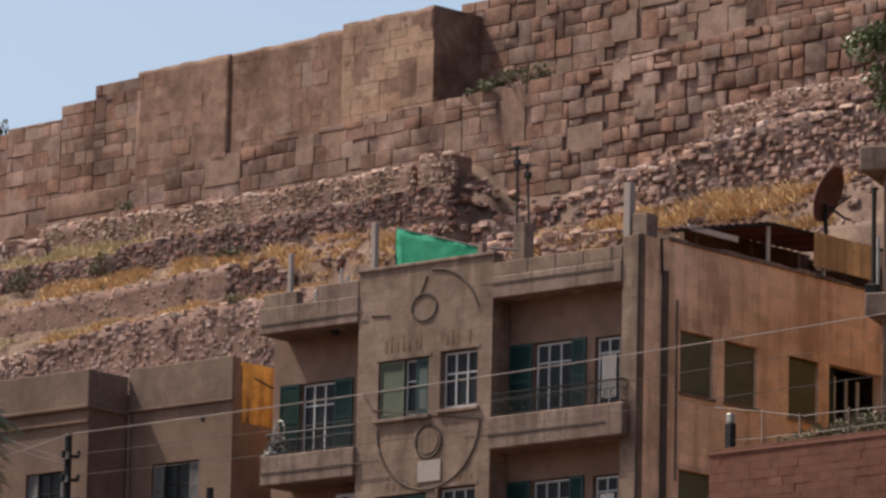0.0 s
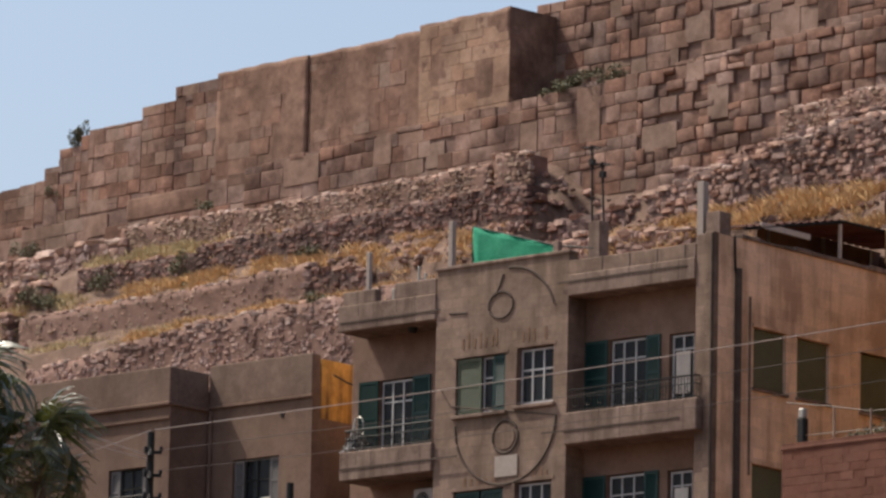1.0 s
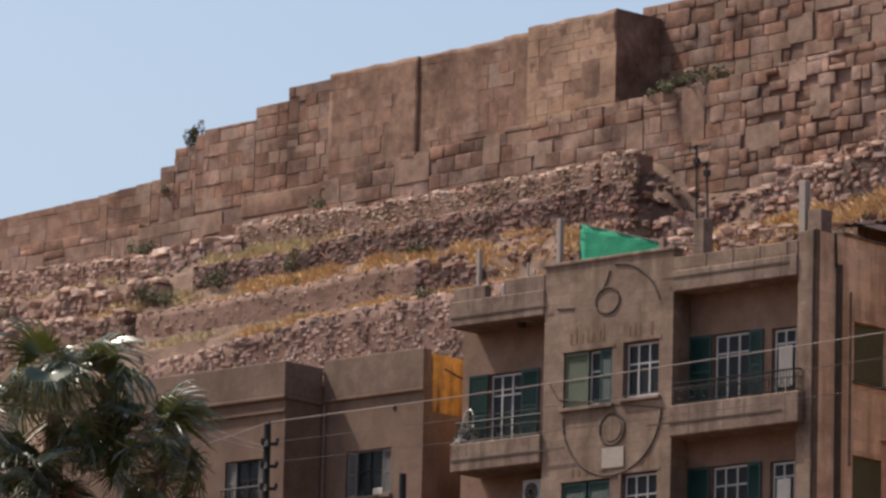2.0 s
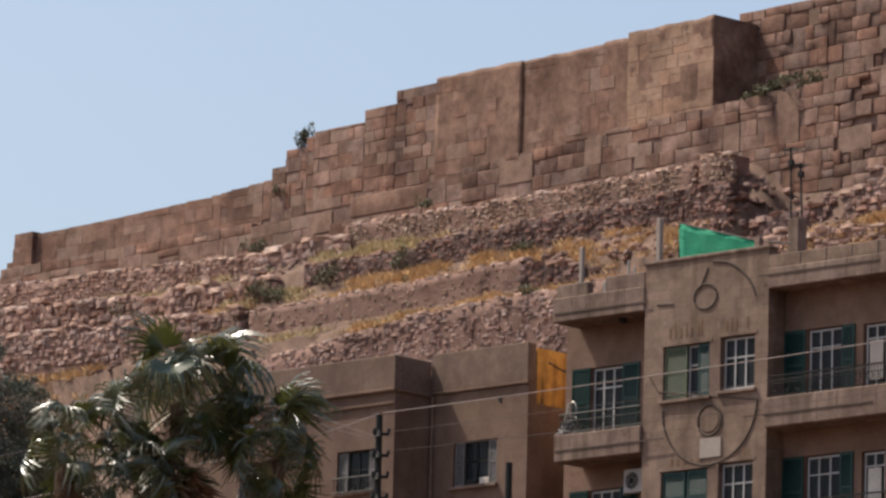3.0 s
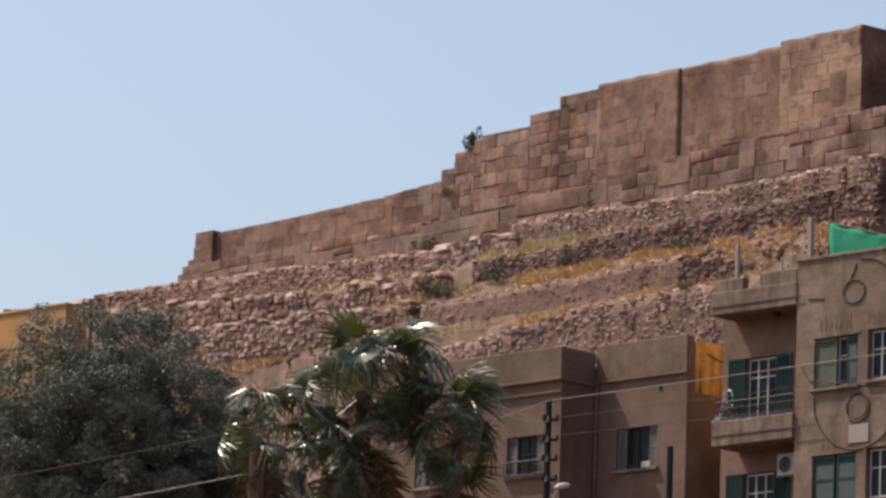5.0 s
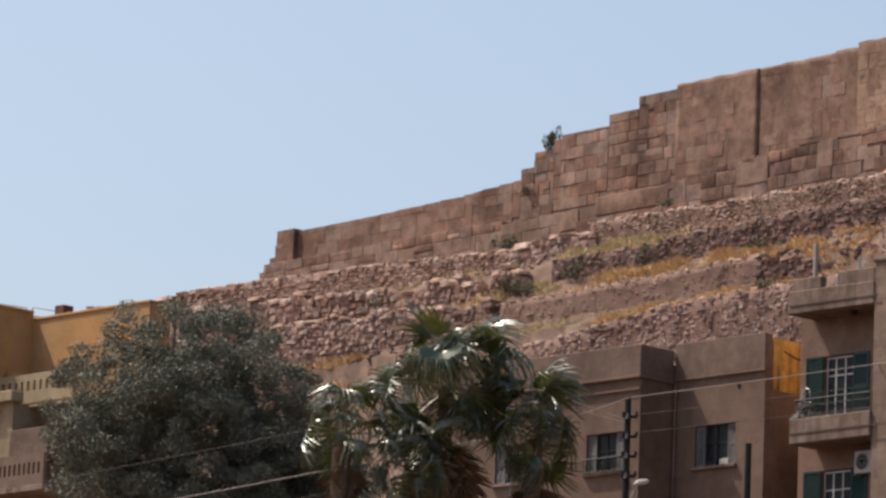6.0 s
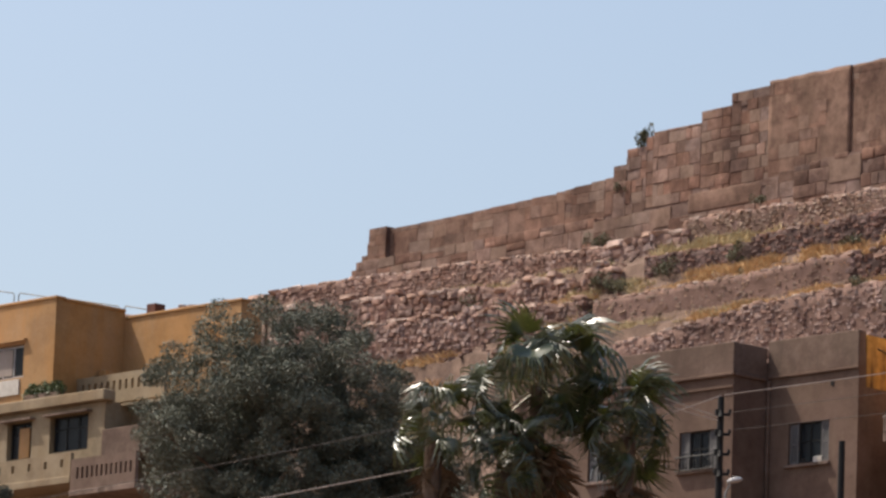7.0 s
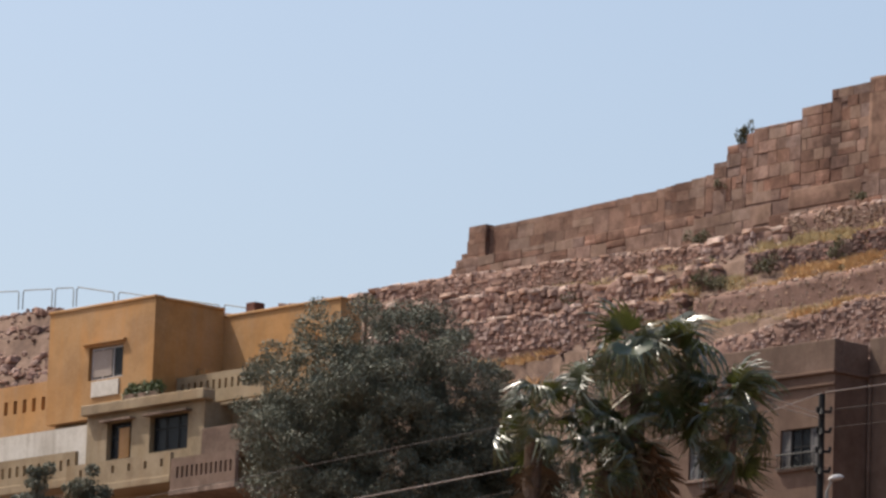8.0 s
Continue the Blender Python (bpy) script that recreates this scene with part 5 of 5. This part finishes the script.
part("balcony_slab", box(-4.35, -0.78, -0.94, 1.6, 33.75, 33.95, edge=0.02), "concrete", gold)
part("wall_top", box(8.5, 15, -2.5, -1.4, 39.15, 39.3), "gold", gold)


def ridge_rail():
    ob = thing("metal_railing", HILL, "bent thin grey tube railing along the ridge", "railing")
    spans = ((74.5, 78.5, 53.95), (71.8, 74.2, 53.65), (70.1, 71.6, 53.5), (66.9, 69.9, 53.3), (58.8, 66.6, 52.0), (56.0, 58.5, 51.0))
    for a, b, z in spans:
        n = max(1, round((b - a) / 3.2))
        for k in range(n):
            p, q = a + (b - a) * k / n, a + (b - a) * (k + 1) / n
            z0 = float(np.interp(p, (55, 61, 70, 79), (50.6, 51.75, 53.45, 54.2)))
            z1 = float(np.interp(q, (55, 61, 70, 79), (50.6, 51.75, 53.45, 54.2)))
            part("hoop", tube(bmesh.new(), [(p, -1, z0 - 0.9), (p, -1, z0 - 0.1), (p + 0.1, -1, z0), (q - 0.15, -1, z1), (q - 0.05, -1, z1 - 0.1), (q - 0.05, -1, z1 - 0.9)], 0.028, 5), "steel", ob)


ridge_rail()


# ---- plants ----
def leaf_cloud(name, material, parent, clumps, count, size, seed, at=None, label="", shape=2.2, droop=0.0):
    """Small leaves gathered in clumps. clumps: rows of x, y, z, radius x, y, z."""
    g = np.random.default_rng(seed)
    clumps = np.array(clumps, float)
    which = g.integers(0, len(clumps), count)
    d = g.normal(size=(count, 3))
    d /= np.linalg.norm(d, axis=1)[:, None]
    r = g.uniform(0.25, 1.0, count) ** 0.6
    pos = clumps[which, :3] + d * r[:, None] * clumps[which, 3:]
    a = g.normal(size=(count, 3))
    a[:, 2] -= droop
    a /= np.linalg.norm(a, axis=1)[:, None]
    b = np.cross(a, g.normal(size=(count, 3)))
    b /= np.linalg.norm(b, axis=1)[:, None]
    s = size * g.uniform(0.6, 1.4, count)[:, None]
    quad = np.stack([pos - a * s * shape / 2, pos + b * s * 0.5, pos + a * s * shape / 2, pos - b * s * 0.5], 1).reshape(-1, 3)
    me = bpy.data.meshes.new(name)
    me.from_pydata(quad.tolist(), [], np.arange(4 * count).reshape(-1, 4).tolist())
    me.materials.append(M[material])
    ob = new(name, me)
    if parent is not None:
        ob.parent = parent
    elif at is not None:
        ob.matrix_world = at
    return tagged(ob, label, "", "", "")


def broad_tree(x, y, base, clumps_of, label, trunk_r, trunk_top, count, size, seed, limbs, leaf="tree_leaf"):
    tree = thing("tree", pose(x, y, base), label, "tree")
    bm = bmesh.new()
    tube(bm, [(0, 0, 0), (0.1, 0, trunk_top * 0.4), (0, 0.1, trunk_top * 0.75), (0.1, 0.1, trunk_top)], trunk_r, 10, trunk_r * 0.55)
    part("trunk", bm, "bark", tree)
    rng = random.Random(seed)
    for c in rng.sample(clumps_of, min(limbs, len(clumps_of))):
        s = trunk_top * rng.uniform(0.6, 0.98)
        part("limb", tube(bmesh.new(), [(0, 0, s), (c[0] * 0.45, c[1] * 0.45, s + (c[2] - s) * 0.55), (c[0], c[1], c[2])], trunk_r * 0.35, 6, 0.03), "bark", tree)
    leaf_cloud("crown", leaf, tree, clumps_of, count, size, seed)
    return tree


def crown_clumps(seed, n, centre, radii, skew=0.0, rmin=0.5, rmax=0.95):
    rng = random.Random(seed)
    out = []
    while len(out) < n:
        d = Vector((rng.gauss(0, 1), rng.gauss(0, 1), rng.gauss(0, 1))).normalized() * rng.uniform(0.35, 1.0)
        p = Vector((centre[0] + d.x * radii[0], centre[1] + d.y * radii[1], centre[2] + d.z * radii[2] - skew * d.x * radii[0]))
        r = rng.uniform(rmin, rmax)
        out.append((p.x, p.y, p.z, r, r, r * rng.uniform(0.6, 0.9)))
    return out


broad_tree(-24.1, 166, 24.0, crown_clumps(3, 800, (0.75, 0, 8.1), (4.75, 3.2, 4.75), 0.06, 0.32, 0.7), "dense dark grey-green broadleaf tree in front of the houses", 0.4, 7.0, 380000, 0.038, 3, 22)
broad_tree(-20.4, 169, 24.0, crown_clumps(4, 220, (0.3, 0, 6.3), (2.7, 2.2, 3.6), 0.0, 0.3, 0.62), "dark grey-green broadleaf tree behind the palms", 0.3, 6.0, 120000, 0.04, 4, 12)
broad_tree(-16.6, 163, 22.0, crown_clumps(14, 150, (0.0, 0, 6.2), (3.6, 1.8, 2.6), 0.0, 0.3, 0.6), "dense dark shrubby tree behind the palm trunks", 0.2, 5.0, 80000, 0.04, 14, 8)
broad_tree(13.1, 160, 24.0, crown_clumps(9, 60, (-0.25, 0, 18.9), (2.2, 1.8, 2.6), 0.0, 0.4, 0.7), "leafy green tree standing beside the building", 0.3, 17.5, 26000, 0.07, 9, 8, "fresh_leaf")
broad_tree(-35.4, 182, 24.0, crown_clumps(11, 26, (0.0, 0, 8.4), (0.9, 0.8, 1.5), 0.0, 0.22, 0.42), "small young tree before the balustrade", 0.12, 8.0, 9000, 0.045, 11, 6)
broad_tree(-37.0, 181.5, 24.0, crown_clumps(12, 22, (0.0, 0, 8.7), (0.7, 0.7, 1.3), 0.0, 0.2, 0.4), "small young tree before the balustrade", 0.1, 8.0, 7000, 0.045, 12, 5)


def fan_frond(seed, petiole, blade, droop, spread=2.1, folds=26, split=0.66, bend=0.5):
    """One fan-palm leaf: a stalk and a stiff pleated fan, cut into strips past the split, whose tips bend down; grows along x."""
    rng = random.Random(seed)
    bm = bmesh.new()
    tube(bm, [(0, 0, 0), (petiole * 0.5, 0, 0.06), (petiole, 0, 0.0)], 0.035, 5, 0.022)
    width = 2 * spread / folds
    for k in range(folds):
        a = -spread + width * (k + 0.5)
        reach = blade * (0.8 + 0.2 * math.cos(a)) * rng.uniform(0.9, 1.08)
        sag = droop * rng.uniform(0.45, 1.5)
        swing, limit = rng.gauss(0, 0.12), rng.uniform(0.9, 1.45)
        c, n = (math.cos(a), math.sin(a)), (-math.sin(a), math.cos(a))
        rows, along, drop = [], 0.0, 0.0
        last = 0.0
        for s in (0.04, 0.15, split, 0.52, 0.68, 0.8, 0.9, 1.0):
            tilt = min(limit, sag * max(0.0, s - split) * 2.8)
            along += (s - last) * reach * math.cos(tilt)
            drop += (s - last) * reach * math.sin(tilt)
            last = s
            half = width * 0.5 * reach * (s if s <= split else split * (1.03 - s) / (1.03 - split)) * 1.03 + 0.003
            z = 0.42 * abs(math.sin(a * 0.5)) ** 2 * along - drop
            off = swing * max(0.0, s - split) * reach
            row = []
            for e in (-1, 0, 1):
                x, y, up = c[0] * along + n[0] * (half * e + off), c[1] * along + n[1] * (half * e + off), z + (0.085 * min(s, 0.6) * min(1.0, 2.2 * half / (width * 0.5 * reach * split)) if e == 0 else 0.0)
                row.append(bm.verts.new((petiole + x * math.cos(bend) + up * math.sin(bend), y, up * math.cos(bend) - x * math.sin(bend))))
            rows.append(row)
        for p, q in zip(rows, rows[1:]):
            for m in range(2):
                bm.faces.new((p[m], p[m + 1], q[m + 1], q[m]))
    return bm


GREEN_FRONDS = [shared("frond", fan_frond(s, 0.7 + 0.25 * (s % 3), 1.12 + 0.1 * (s % 3), 1.0 + 0.35 * (s % 4), 1.75 + 0.2 * (s % 2), 34, 0.24 + 0.06 * (s % 3), 0.25 + 0.22 * (s % 4)), "palm_leaf") for s in range(12)]
for me in GREEN_FRONDS:
    me.materials.append(M["palm_stalk"])
    for face in me.polygons[:12]:
        face.material_index = 1
DEAD_FRONDS = [shared("dead_frond", fan_frond(30 + s, 0.6, 1.25, 0.5, 1.3, 20), "palm_dead") for s in range(3)]


def fan_palm(x, y, base, top, size, count, dead, seed, label):
    palm = thing("fan_palm", pose(x, y, base), label, "palm tree", "palms")
    h = top - base
    rng = random.Random(seed)
    bm = bmesh.new()
    tube(bm, [(0.12 * math.sin(k * 0.7), 0, h * k / 8) for k in range(9)], 0.34, 12, 0.26)
    part("trunk", bm, "bark", palm)
    for k in range(count):
        f = k / (count - 1)
        elev = 82 - 120 * f ** 1.1 + rng.gauss(0, 9)
        az = k * 137.5 + rng.gauss(0, 12)
        ob = new("frond", GREEN_FRONDS[rng.randrange(12)])
        ob.parent = palm
        s = size * rng.uniform(0.85, 1.12) * (0.85 if f < 0.12 else 1.0)
        ob.matrix_local = Matrix.Translation((0, 0, h + 0.25 * (1 - f))) @ pose(0, 0, 0, 0, 0, az) @ pose(0, 0, 0, 0, -elev, 0) @ pose(0, 0, 0, rng.gauss(0, 45), 0, 0) @ Matrix.Diagonal((s, s, s, 1))
    for k in range(dead):
        az, elev = k * 137.5 + 40, -78 + rng.gauss(0, 6)
        ob = new("dead_frond", DEAD_FRONDS[rng.randrange(3)])
        ob.parent = palm
        s = size * rng.uniform(0.75, 1.0)
        ob.matrix_local = Matrix.Translation((0, 0, h - 0.4 - 2.2 * rng.random())) @ pose(0, 0, 0, 0, 0, az) @ pose(0, 0, 0, 0, -elev, 0) @ Matrix.Diagonal((s, s, s, 1))
    return palm


fan_palm(-14.1, 150, 20.5, 31.5, 1.36, 27, 16, 1, "tall fan palm with glossy drooping green fronds")
fan_palm(-16.9, 149, 20.5, 29.9, 0.9, 20, 14, 2, "smaller fan palm with shining pale frond tips")
fan_palm(-11.55, 150.6, 20.5, 30.2, 1.12, 26, 16, 3, "dark fan palm with dead brown skirt")
fan_palm(-14.9, 149.4, 20.5, 28.9, 0.95, 22, 14, 4, "low dark fan palm before the tallest one")


def terrace_plant():
    ob = thing("potted_plant", GOLD @ Matrix.Translation((2.5, 0.25, 37.68)), "bright green leafy plant in a trough on the ledge", "plant")
    clumps = [(-0.9 + 0.22 * k, 0, 0.3 + 0.12 * math.sin(k * 2.1), 0.28, 0.2, 0.26) for k in range(9)]
    leaf_cloud("leaves", "fresh_leaf", ob, clumps, 2200, 0.05, 61)
    part("trough", box(-1.0, 0.95, -0.14, 0.14, 0, 0.2, edge=0.02), "concrete", ob)


terrace_plant()


def grass(name, label, seed, count, u0, u1, v0, v1, high, material):
    """Tufts of dry grass on the slope."""
    g = np.random.default_rng(seed)
    vs, fs = [], []
    for _ in range(count):
        u, v = g.uniform(u0, u1), g.uniform(v0, v1)
        if noise.noise((u * 0.6, v * 1.3, seed)) < -0.12:
            continue
        z = ground_z(u, v) - 0.03
        for _ in range(30):
            a, h, lean = g.uniform(0, math.tau), high * g.uniform(0.3, 1.2), g.uniform(0.1, 1.1) * high
            du, dv = math.cos(a), math.sin(a)
            p, q = u + g.normal(0, 0.17), v + g.normal(0, 0.12)
            n = len(vs)
            w = 0.012
            vs += [(p - dv * w, q + du * w, z), (p + dv * w, q - du * w, z), (p + du * lean * 0.5 + dv * w * 0.7, q + dv * lean * 0.5 - du * w * 0.7, z + h * 0.65), (p + du * lean, q + dv * lean, z + h)]
            fs += [(n, n + 1, n + 2), (n, n + 2, n + 3)]
    me = bpy.data.meshes.new(name)
    me.from_pydata(vs, [], fs)
    me.materials.append(M[material])
    ob = new(name, me)
    ob.matrix_world = HILL
    tagged(ob, label, "grass", "", "stuff")


for k, (n, u0, u1, v0, v1, h, m) in enumerate((
        (220, 11.5, 18.5, 2.4, 3.4, 0.34, "straw_pale"), (70, 4, 12, 2.5, 3.4, 0.22, "straw"), (420, 5, 16, 3.8, 5.3, 0.3, "straw"), (220, -3, 5, 3.8, 5.4, 0.28, "straw"),
        (260, 1, 12, 5.6, 7.0, 0.28, "straw"), (60, 9, 18, 5.8, 7.0, 0.26, "straw_pale"), (50, 19.2, 20.8, 5.3, 6.3, 0.6, "straw_pale"), (240, 26, 34, 6.2, 8.4, 0.34, "straw"),
        (360, -22, -12.5, 4.2, 6.4, 0.42, "straw"), (200, -13, -8, 4.2, 6.5, 0.32, "straw"), (70, -20, -14, 0.9, 2.0, 0.3, "straw"), (90, 17, 22, 3.7, 5.4, 0.3, "straw_pale"),
        (90, 43, 52, 0.6, 1.8, 0.3, "straw_pale"), (240, 20, 41, 2.5, 3.8, 0.22, "straw_pale"), (240, 20, 41, 4.2, 5.5, 0.24, "straw"), (240, -3, 17, 2.4, 3.5, 0.2, "straw"), (80, -8, -2, 3.7, 6, 0.3, "straw"), (160, -4, 3, 5.4, 7.2, 0.28, "straw"))):
    grass("dry_grass", "golden dry grass tufts on the terraced slope" if m == "straw" else "pale dry grass tufts on the terraced slope", 200 + k, n, u0, u1, v0, v1, h, m)


def shrub(u, v, z, ru, rz, count, seed, label, material="shrub"):
    ob = thing("shrub", HILL @ Matrix.Translation((u, v, z)), label, "shrub", "hill shrubs")
    rng = random.Random(seed)
    clumps = [(rng.gauss(0, ru * 0.45), rng.gauss(0, ru * 0.3), abs(rng.gauss(rz * 0.5, rz * 0.3)), ru * 0.4, ru * 0.35, rz * 0.35) for _ in range(9)]
    leaf_cloud("leaves", material, ob, clumps, int(count * 0.8), 0.045, seed)
    for c in clumps[:5]:
        part("twig", tube(bmesh.new(), [(0, 0, -0.1), (c[0] * 0.6, c[1] * 0.6, c[2] * 0.6), (c[0], c[1], c[2])], 0.02, 4, 0.008), "bark", ob)


for k, (u, v, z, ru, rz, n) in enumerate((
        (-2.3, 0.2, 51.9, 0.85, 0.55, 1900), (-3.7, 0.1, 52.0, 0.8, 0.5, 1600), (22.8, -0.15, 53.5, 0.42, 0.95, 1300), (23.6, 1.3, 49.4, 0.55, 0.55, 700),
        (16.3, 4.0, 46.9, 0.75, 0.6, 800), (12.4, 3.95, 47.0, 0.6, 0.6, 700), (18.6, 4.6, 46.3, 0.7, 0.6, 700), (19.6, 4.3, 46.6, 0.5, 0.5, 500),
        (6.0, 3.9, 46.9, 0.5, 0.35, 400), (14.5, 0.95, 50.0, 0.45, 0.35, 350), (21.5, 3.0, 47.9, 0.5, 0.4, 400), (10.8, 5.2, 45.8, 0.45, 0.35, 350), (2.4, 7.0, 44.3, 0.5, 0.35, 350), (23.9, 0.2, 51.9, 0.3, 0.3, 200), (57, 6, 48.7, 0.6, 0.7, 500), (20.3, 4.2, 46.9, 0.55, 0.5, 450), (28.0, 4.05, 46.95, 0.6, 0.5, 500), (63.6, 4.3, 48.7, 0.4, 0.6, 500))):
    shrub(u, v, z, ru, rz, n, 300 + k, "small grey-green shrub growing among the stones")


# ---- the pink terrace wall, its neighbour, poles and cables ----
PINK = frame_at(6.86, 158, 42)


def pink_wall():
    wall = thing("terrace_parapet", PINK @ Matrix.Translation((0, 0, 26)), "pink stone-faced terrace parapet wall", "wall")
    part("core", box(-14, -0.03, -0.3, -0.05, 0, 6.55), "brick", wall)
    part("core", box(-0.33, -0.03, -6, -0.3, 0, 6.55), "brick", wall)
    rng = random.Random(2)
    me = [shared("stone", block_mesh(60 + s, 0.008, 0.03), "brick") for s in range(3)]
    z = 4.3
    while z < 6.5:
        u = -8.0 + rng.uniform(0, 0.2)
        while u < 0:
            l = min(rng.uniform(0.3, 0.55), -u)
            if l > 0.05:
                ob = new("stone", rng.choice(me))
                ob.parent = wall
                ob.matrix_local = Matrix.LocRotScale((u + l / 2, -0.02 + rng.gauss(0, 0.004), z + 0.11), None, (l - 0.002, 0.1, 0.218))
            u += l
        z += 0.22
    part("coping", box(-14, 0.06, -0.34, 0.06, 6.55, 6.62, edge=0.015), "brick", wall)
    fence = thing("fence", PINK @ Matrix.Translation((0, 0, 32.62)), "thin metal posts and wire above the terrace parapet", "fence")
    for u, h in ((-1.55, 0.95), (-2.75, 0.8), (-2.2, 0.2), (-4.3, 0.8), (-5.8, 0.8)):
        part("post", tube(bmesh.new(), [(u, -0.15, 0), (u, -0.15, h)], 0.03, 5), "concrete", fence)
    part("wire", tube(bmesh.new(), [(0, -0.15, 1.2), (-1.55, -0.15, 0.95), (-2.75, -0.15, 0.72), (-6, -0.15, 0.7)], 0.012, 4), "wire_dark", fence)
    part("wire", tube(bmesh.new(), [(-0.3, -0.15, 0.3), (-3, -0.15, 0.26), (-6, -0.15, 0.3)], 0.012, 4), "wire_dark", fence)
    lamp = thing("wall_lantern", PINK @ Matrix.Translation((-0.5, -0.17, 32.62)), "small dark lantern post on the parapet end", "lantern")
    part("post", box(-0.11, 0.11, -0.11, 0.11, 0, 0.75, edge=0.02), "dark_metal", lamp)
    part("head", box(-0.09, 0.09, -0.09, 0.09, 0.75, 1.0, edge=0.03), "steel", lamp)
    rng = random.Random(6)
    plants = thing("planter_row", PINK @ Matrix.Translation((0, -0.6, 32.5)), "row of green leafy plants behind the parapet", "plants")
    clumps = [(-u, rng.gauss(0, 0.1), 0.15 + rng.uniform(0, 0.16) * (u - 1), 0.3, 0.3, 0.24) for u in np.arange(1.8, 8, 0.24)]
    leaf_cloud("leaves", "shrub", plants, clumps, 3800, 0.05, 77)
    part("trough", box(-8, -1.6, -0.25, 0.2, -0.4, 0.05), "concrete", plants)


pink_wall()


def right_neighbour():
    b = thing("concrete_frame_building", frame_at(11.7, 167.6, 20), "unfinished concrete frame building with projecting slabs", "building")
    part("slab", box(-6, 0.45, -6, 0.3, 41.95, 42.62, edge=0.03), "concrete", b)
    part("slab", box(-6, 0.3, -6, 0.2, 38.0, 38.62, edge=0.03), "concrete", b)
    part("slab", box(-6, 0.1, -6, 0.0, 34.0, 34.5, edge=0.03), "concrete", b)
    part("column", box(-0.6, -0.1, -0.6, -0.15, 22, 41.95, edge=0.02), "concrete", b)
    part("column", box(-5.6, -5.1, -0.6, -0.15, 22, 41.95, edge=0.02), "concrete", b)
    part("wall", box(-6, -0.6, -2.6, -2.4, 22, 41.9), "render", b)
    # Out of view: added to bounce warm sunlight onto the main building's ochre side.
    part("side_wall", box(-0.9, -0.62, -11, -0.62, 22, 41.94), "yellow_stain", b, "unseen orange side wall added to bounce sunlight")
    part("conduit", tube(bmesh.new(), [(0.2, -0.3, 38.6), (0.2, -0.3, 40.4), (0.2, -0.3, 41.6)], 0.07, 6), "dark_metal", b)
    part("conduit", tube(bmesh.new(), [(0.05, -0.2, 38.6), (0.05, -0.2, 40.2)], 0.05, 6), "steel", b)
    part("box", box(0.0, 0.35, -0.3, 0.0, 38.62, 38.9, edge=0.02), "dark_metal", b)


right_neighbour()


def power_pole(x, y, base, top, label, arms):
    ob = thing("power_pole", pose(x, y, base), label, "power pole")
    h = top - base
    part("pole", tube(bmesh.new(), [(0, 0, 0), (0, 0, h)], 0.14, 8, 0.1), "dark_metal", ob)
    for k in range(arms):
        z = h - 0.55 - 0.62 * k
        part("crossarm", box(-0.16, 0.3, -0.05, 0.05, z - 0.04, z + 0.04), "dark_metal", ob)
        for u in (-0.14, 0.28):
            part("insulator", tube(bmesh.new(), [(u, 0, z + 0.04), (u, 0, z + 0.1), (u, 0, z + 0.16)], 0.06, 8, 0.035), "dark_metal", ob)
        part("bracket", tube(bmesh.new(), [(0, -0.1, z - 0.25), (0, -0.22, z - 0.1), (0, -0.1, z + 0.08)], 0.05, 5), "dark_metal", ob)


power_pole(-9.7, 165, 22, 33.85, "dark wooden power pole with insulators", 4)
power_pole(-5.95, 165, 22, 32.55, "plain dark pole standing before the tan building", 0)


def street_lamp():
    ob = thing("street_lamp", pose(-9.45, 164.2, 22), "pale street lamp head on a thin arm", "street lamp")
    part("pole", tube(bmesh.new(), [(0, 0, 0), (0, 0, 8.7), (0.15, 0, 9.05)], 0.05, 6), "steel", ob)
    bm = bmesh.new()
    bmesh.ops.create_uvsphere(bm, u_segments=12, v_segments=8, radius=0.5)
    for v in bm.verts:
        v.co = Vector((v.co.x * 0.5, v.co.y * 0.3, v.co.z * (0.24 if v.co.z > 0 else 0.12)))
    part("head", bm, "white_paint", ob, at=Matrix.Translation((0.28, 0, 9.12)) @ pose(0, 0, 0, 0, -12, 0))


street_lamp()


def cable(points, sag, r, label, material="wire"):
    (a, b) = (Vector(points[0]), Vector(points[1]))
    pts = [a.lerp(b, k / 24) - Vector((0, 0, sag * 4 * (k / 24) * (1 - k / 24))) for k in range(25)]
    ob = part("overhead_cable", tube(bmesh.new(), pts, r, 5), material, None)
    tagged(ob, label, "cable", "overhead cables")


cable([(24.0, 154, 38.2), (-9.6, 164.9, 33.9)], 0.25, 0.015, "pale sagging overhead cable running to the pole")
cable([(-9.7, 165, 33.9), (-14.6, 166.5, 32.6)], 0.1, 0.015, "pale overhead cable leaving the pole")
cable([(24.0, 154, 37.5), (-9.45, 164.9, 33.35)], 0.3, 0.009, "thin overhead cable running to the pole", "wire_dark")
cable([(24.0, 155, 36.6), (-9.45, 164.9, 32.8)], 0.3, 0.009, "thin overhead cable running to the pole", "wire_dark")
cable([(-9.7, 165, 33.2), (-13.0, 163, 34.1)], 0.05, 0.02, "bundle of overhead cables by the pole")
cable([(-9.7, 165, 33.1), (-13.0, 163, 33.9)], 0.1, 0.015, "bundle of overhead cables by the pole")
cable([(-12.4, 153, 32.13), (-34, 153, 27.35)], 0.1, 0.012, "thin overhead cable crossing before the tree", "wire_dark")
cable([(-12.4, 153, 30.77), (-34, 153, 26.2)], 0.1, 0.018, "pale overhead cable crossing before the trees")
cable([(-12.4, 153, 30.09), (-34, 153, 25.6)], 0.12, 0.01, "thin overhead cable crossing before the trees", "wire_dark")
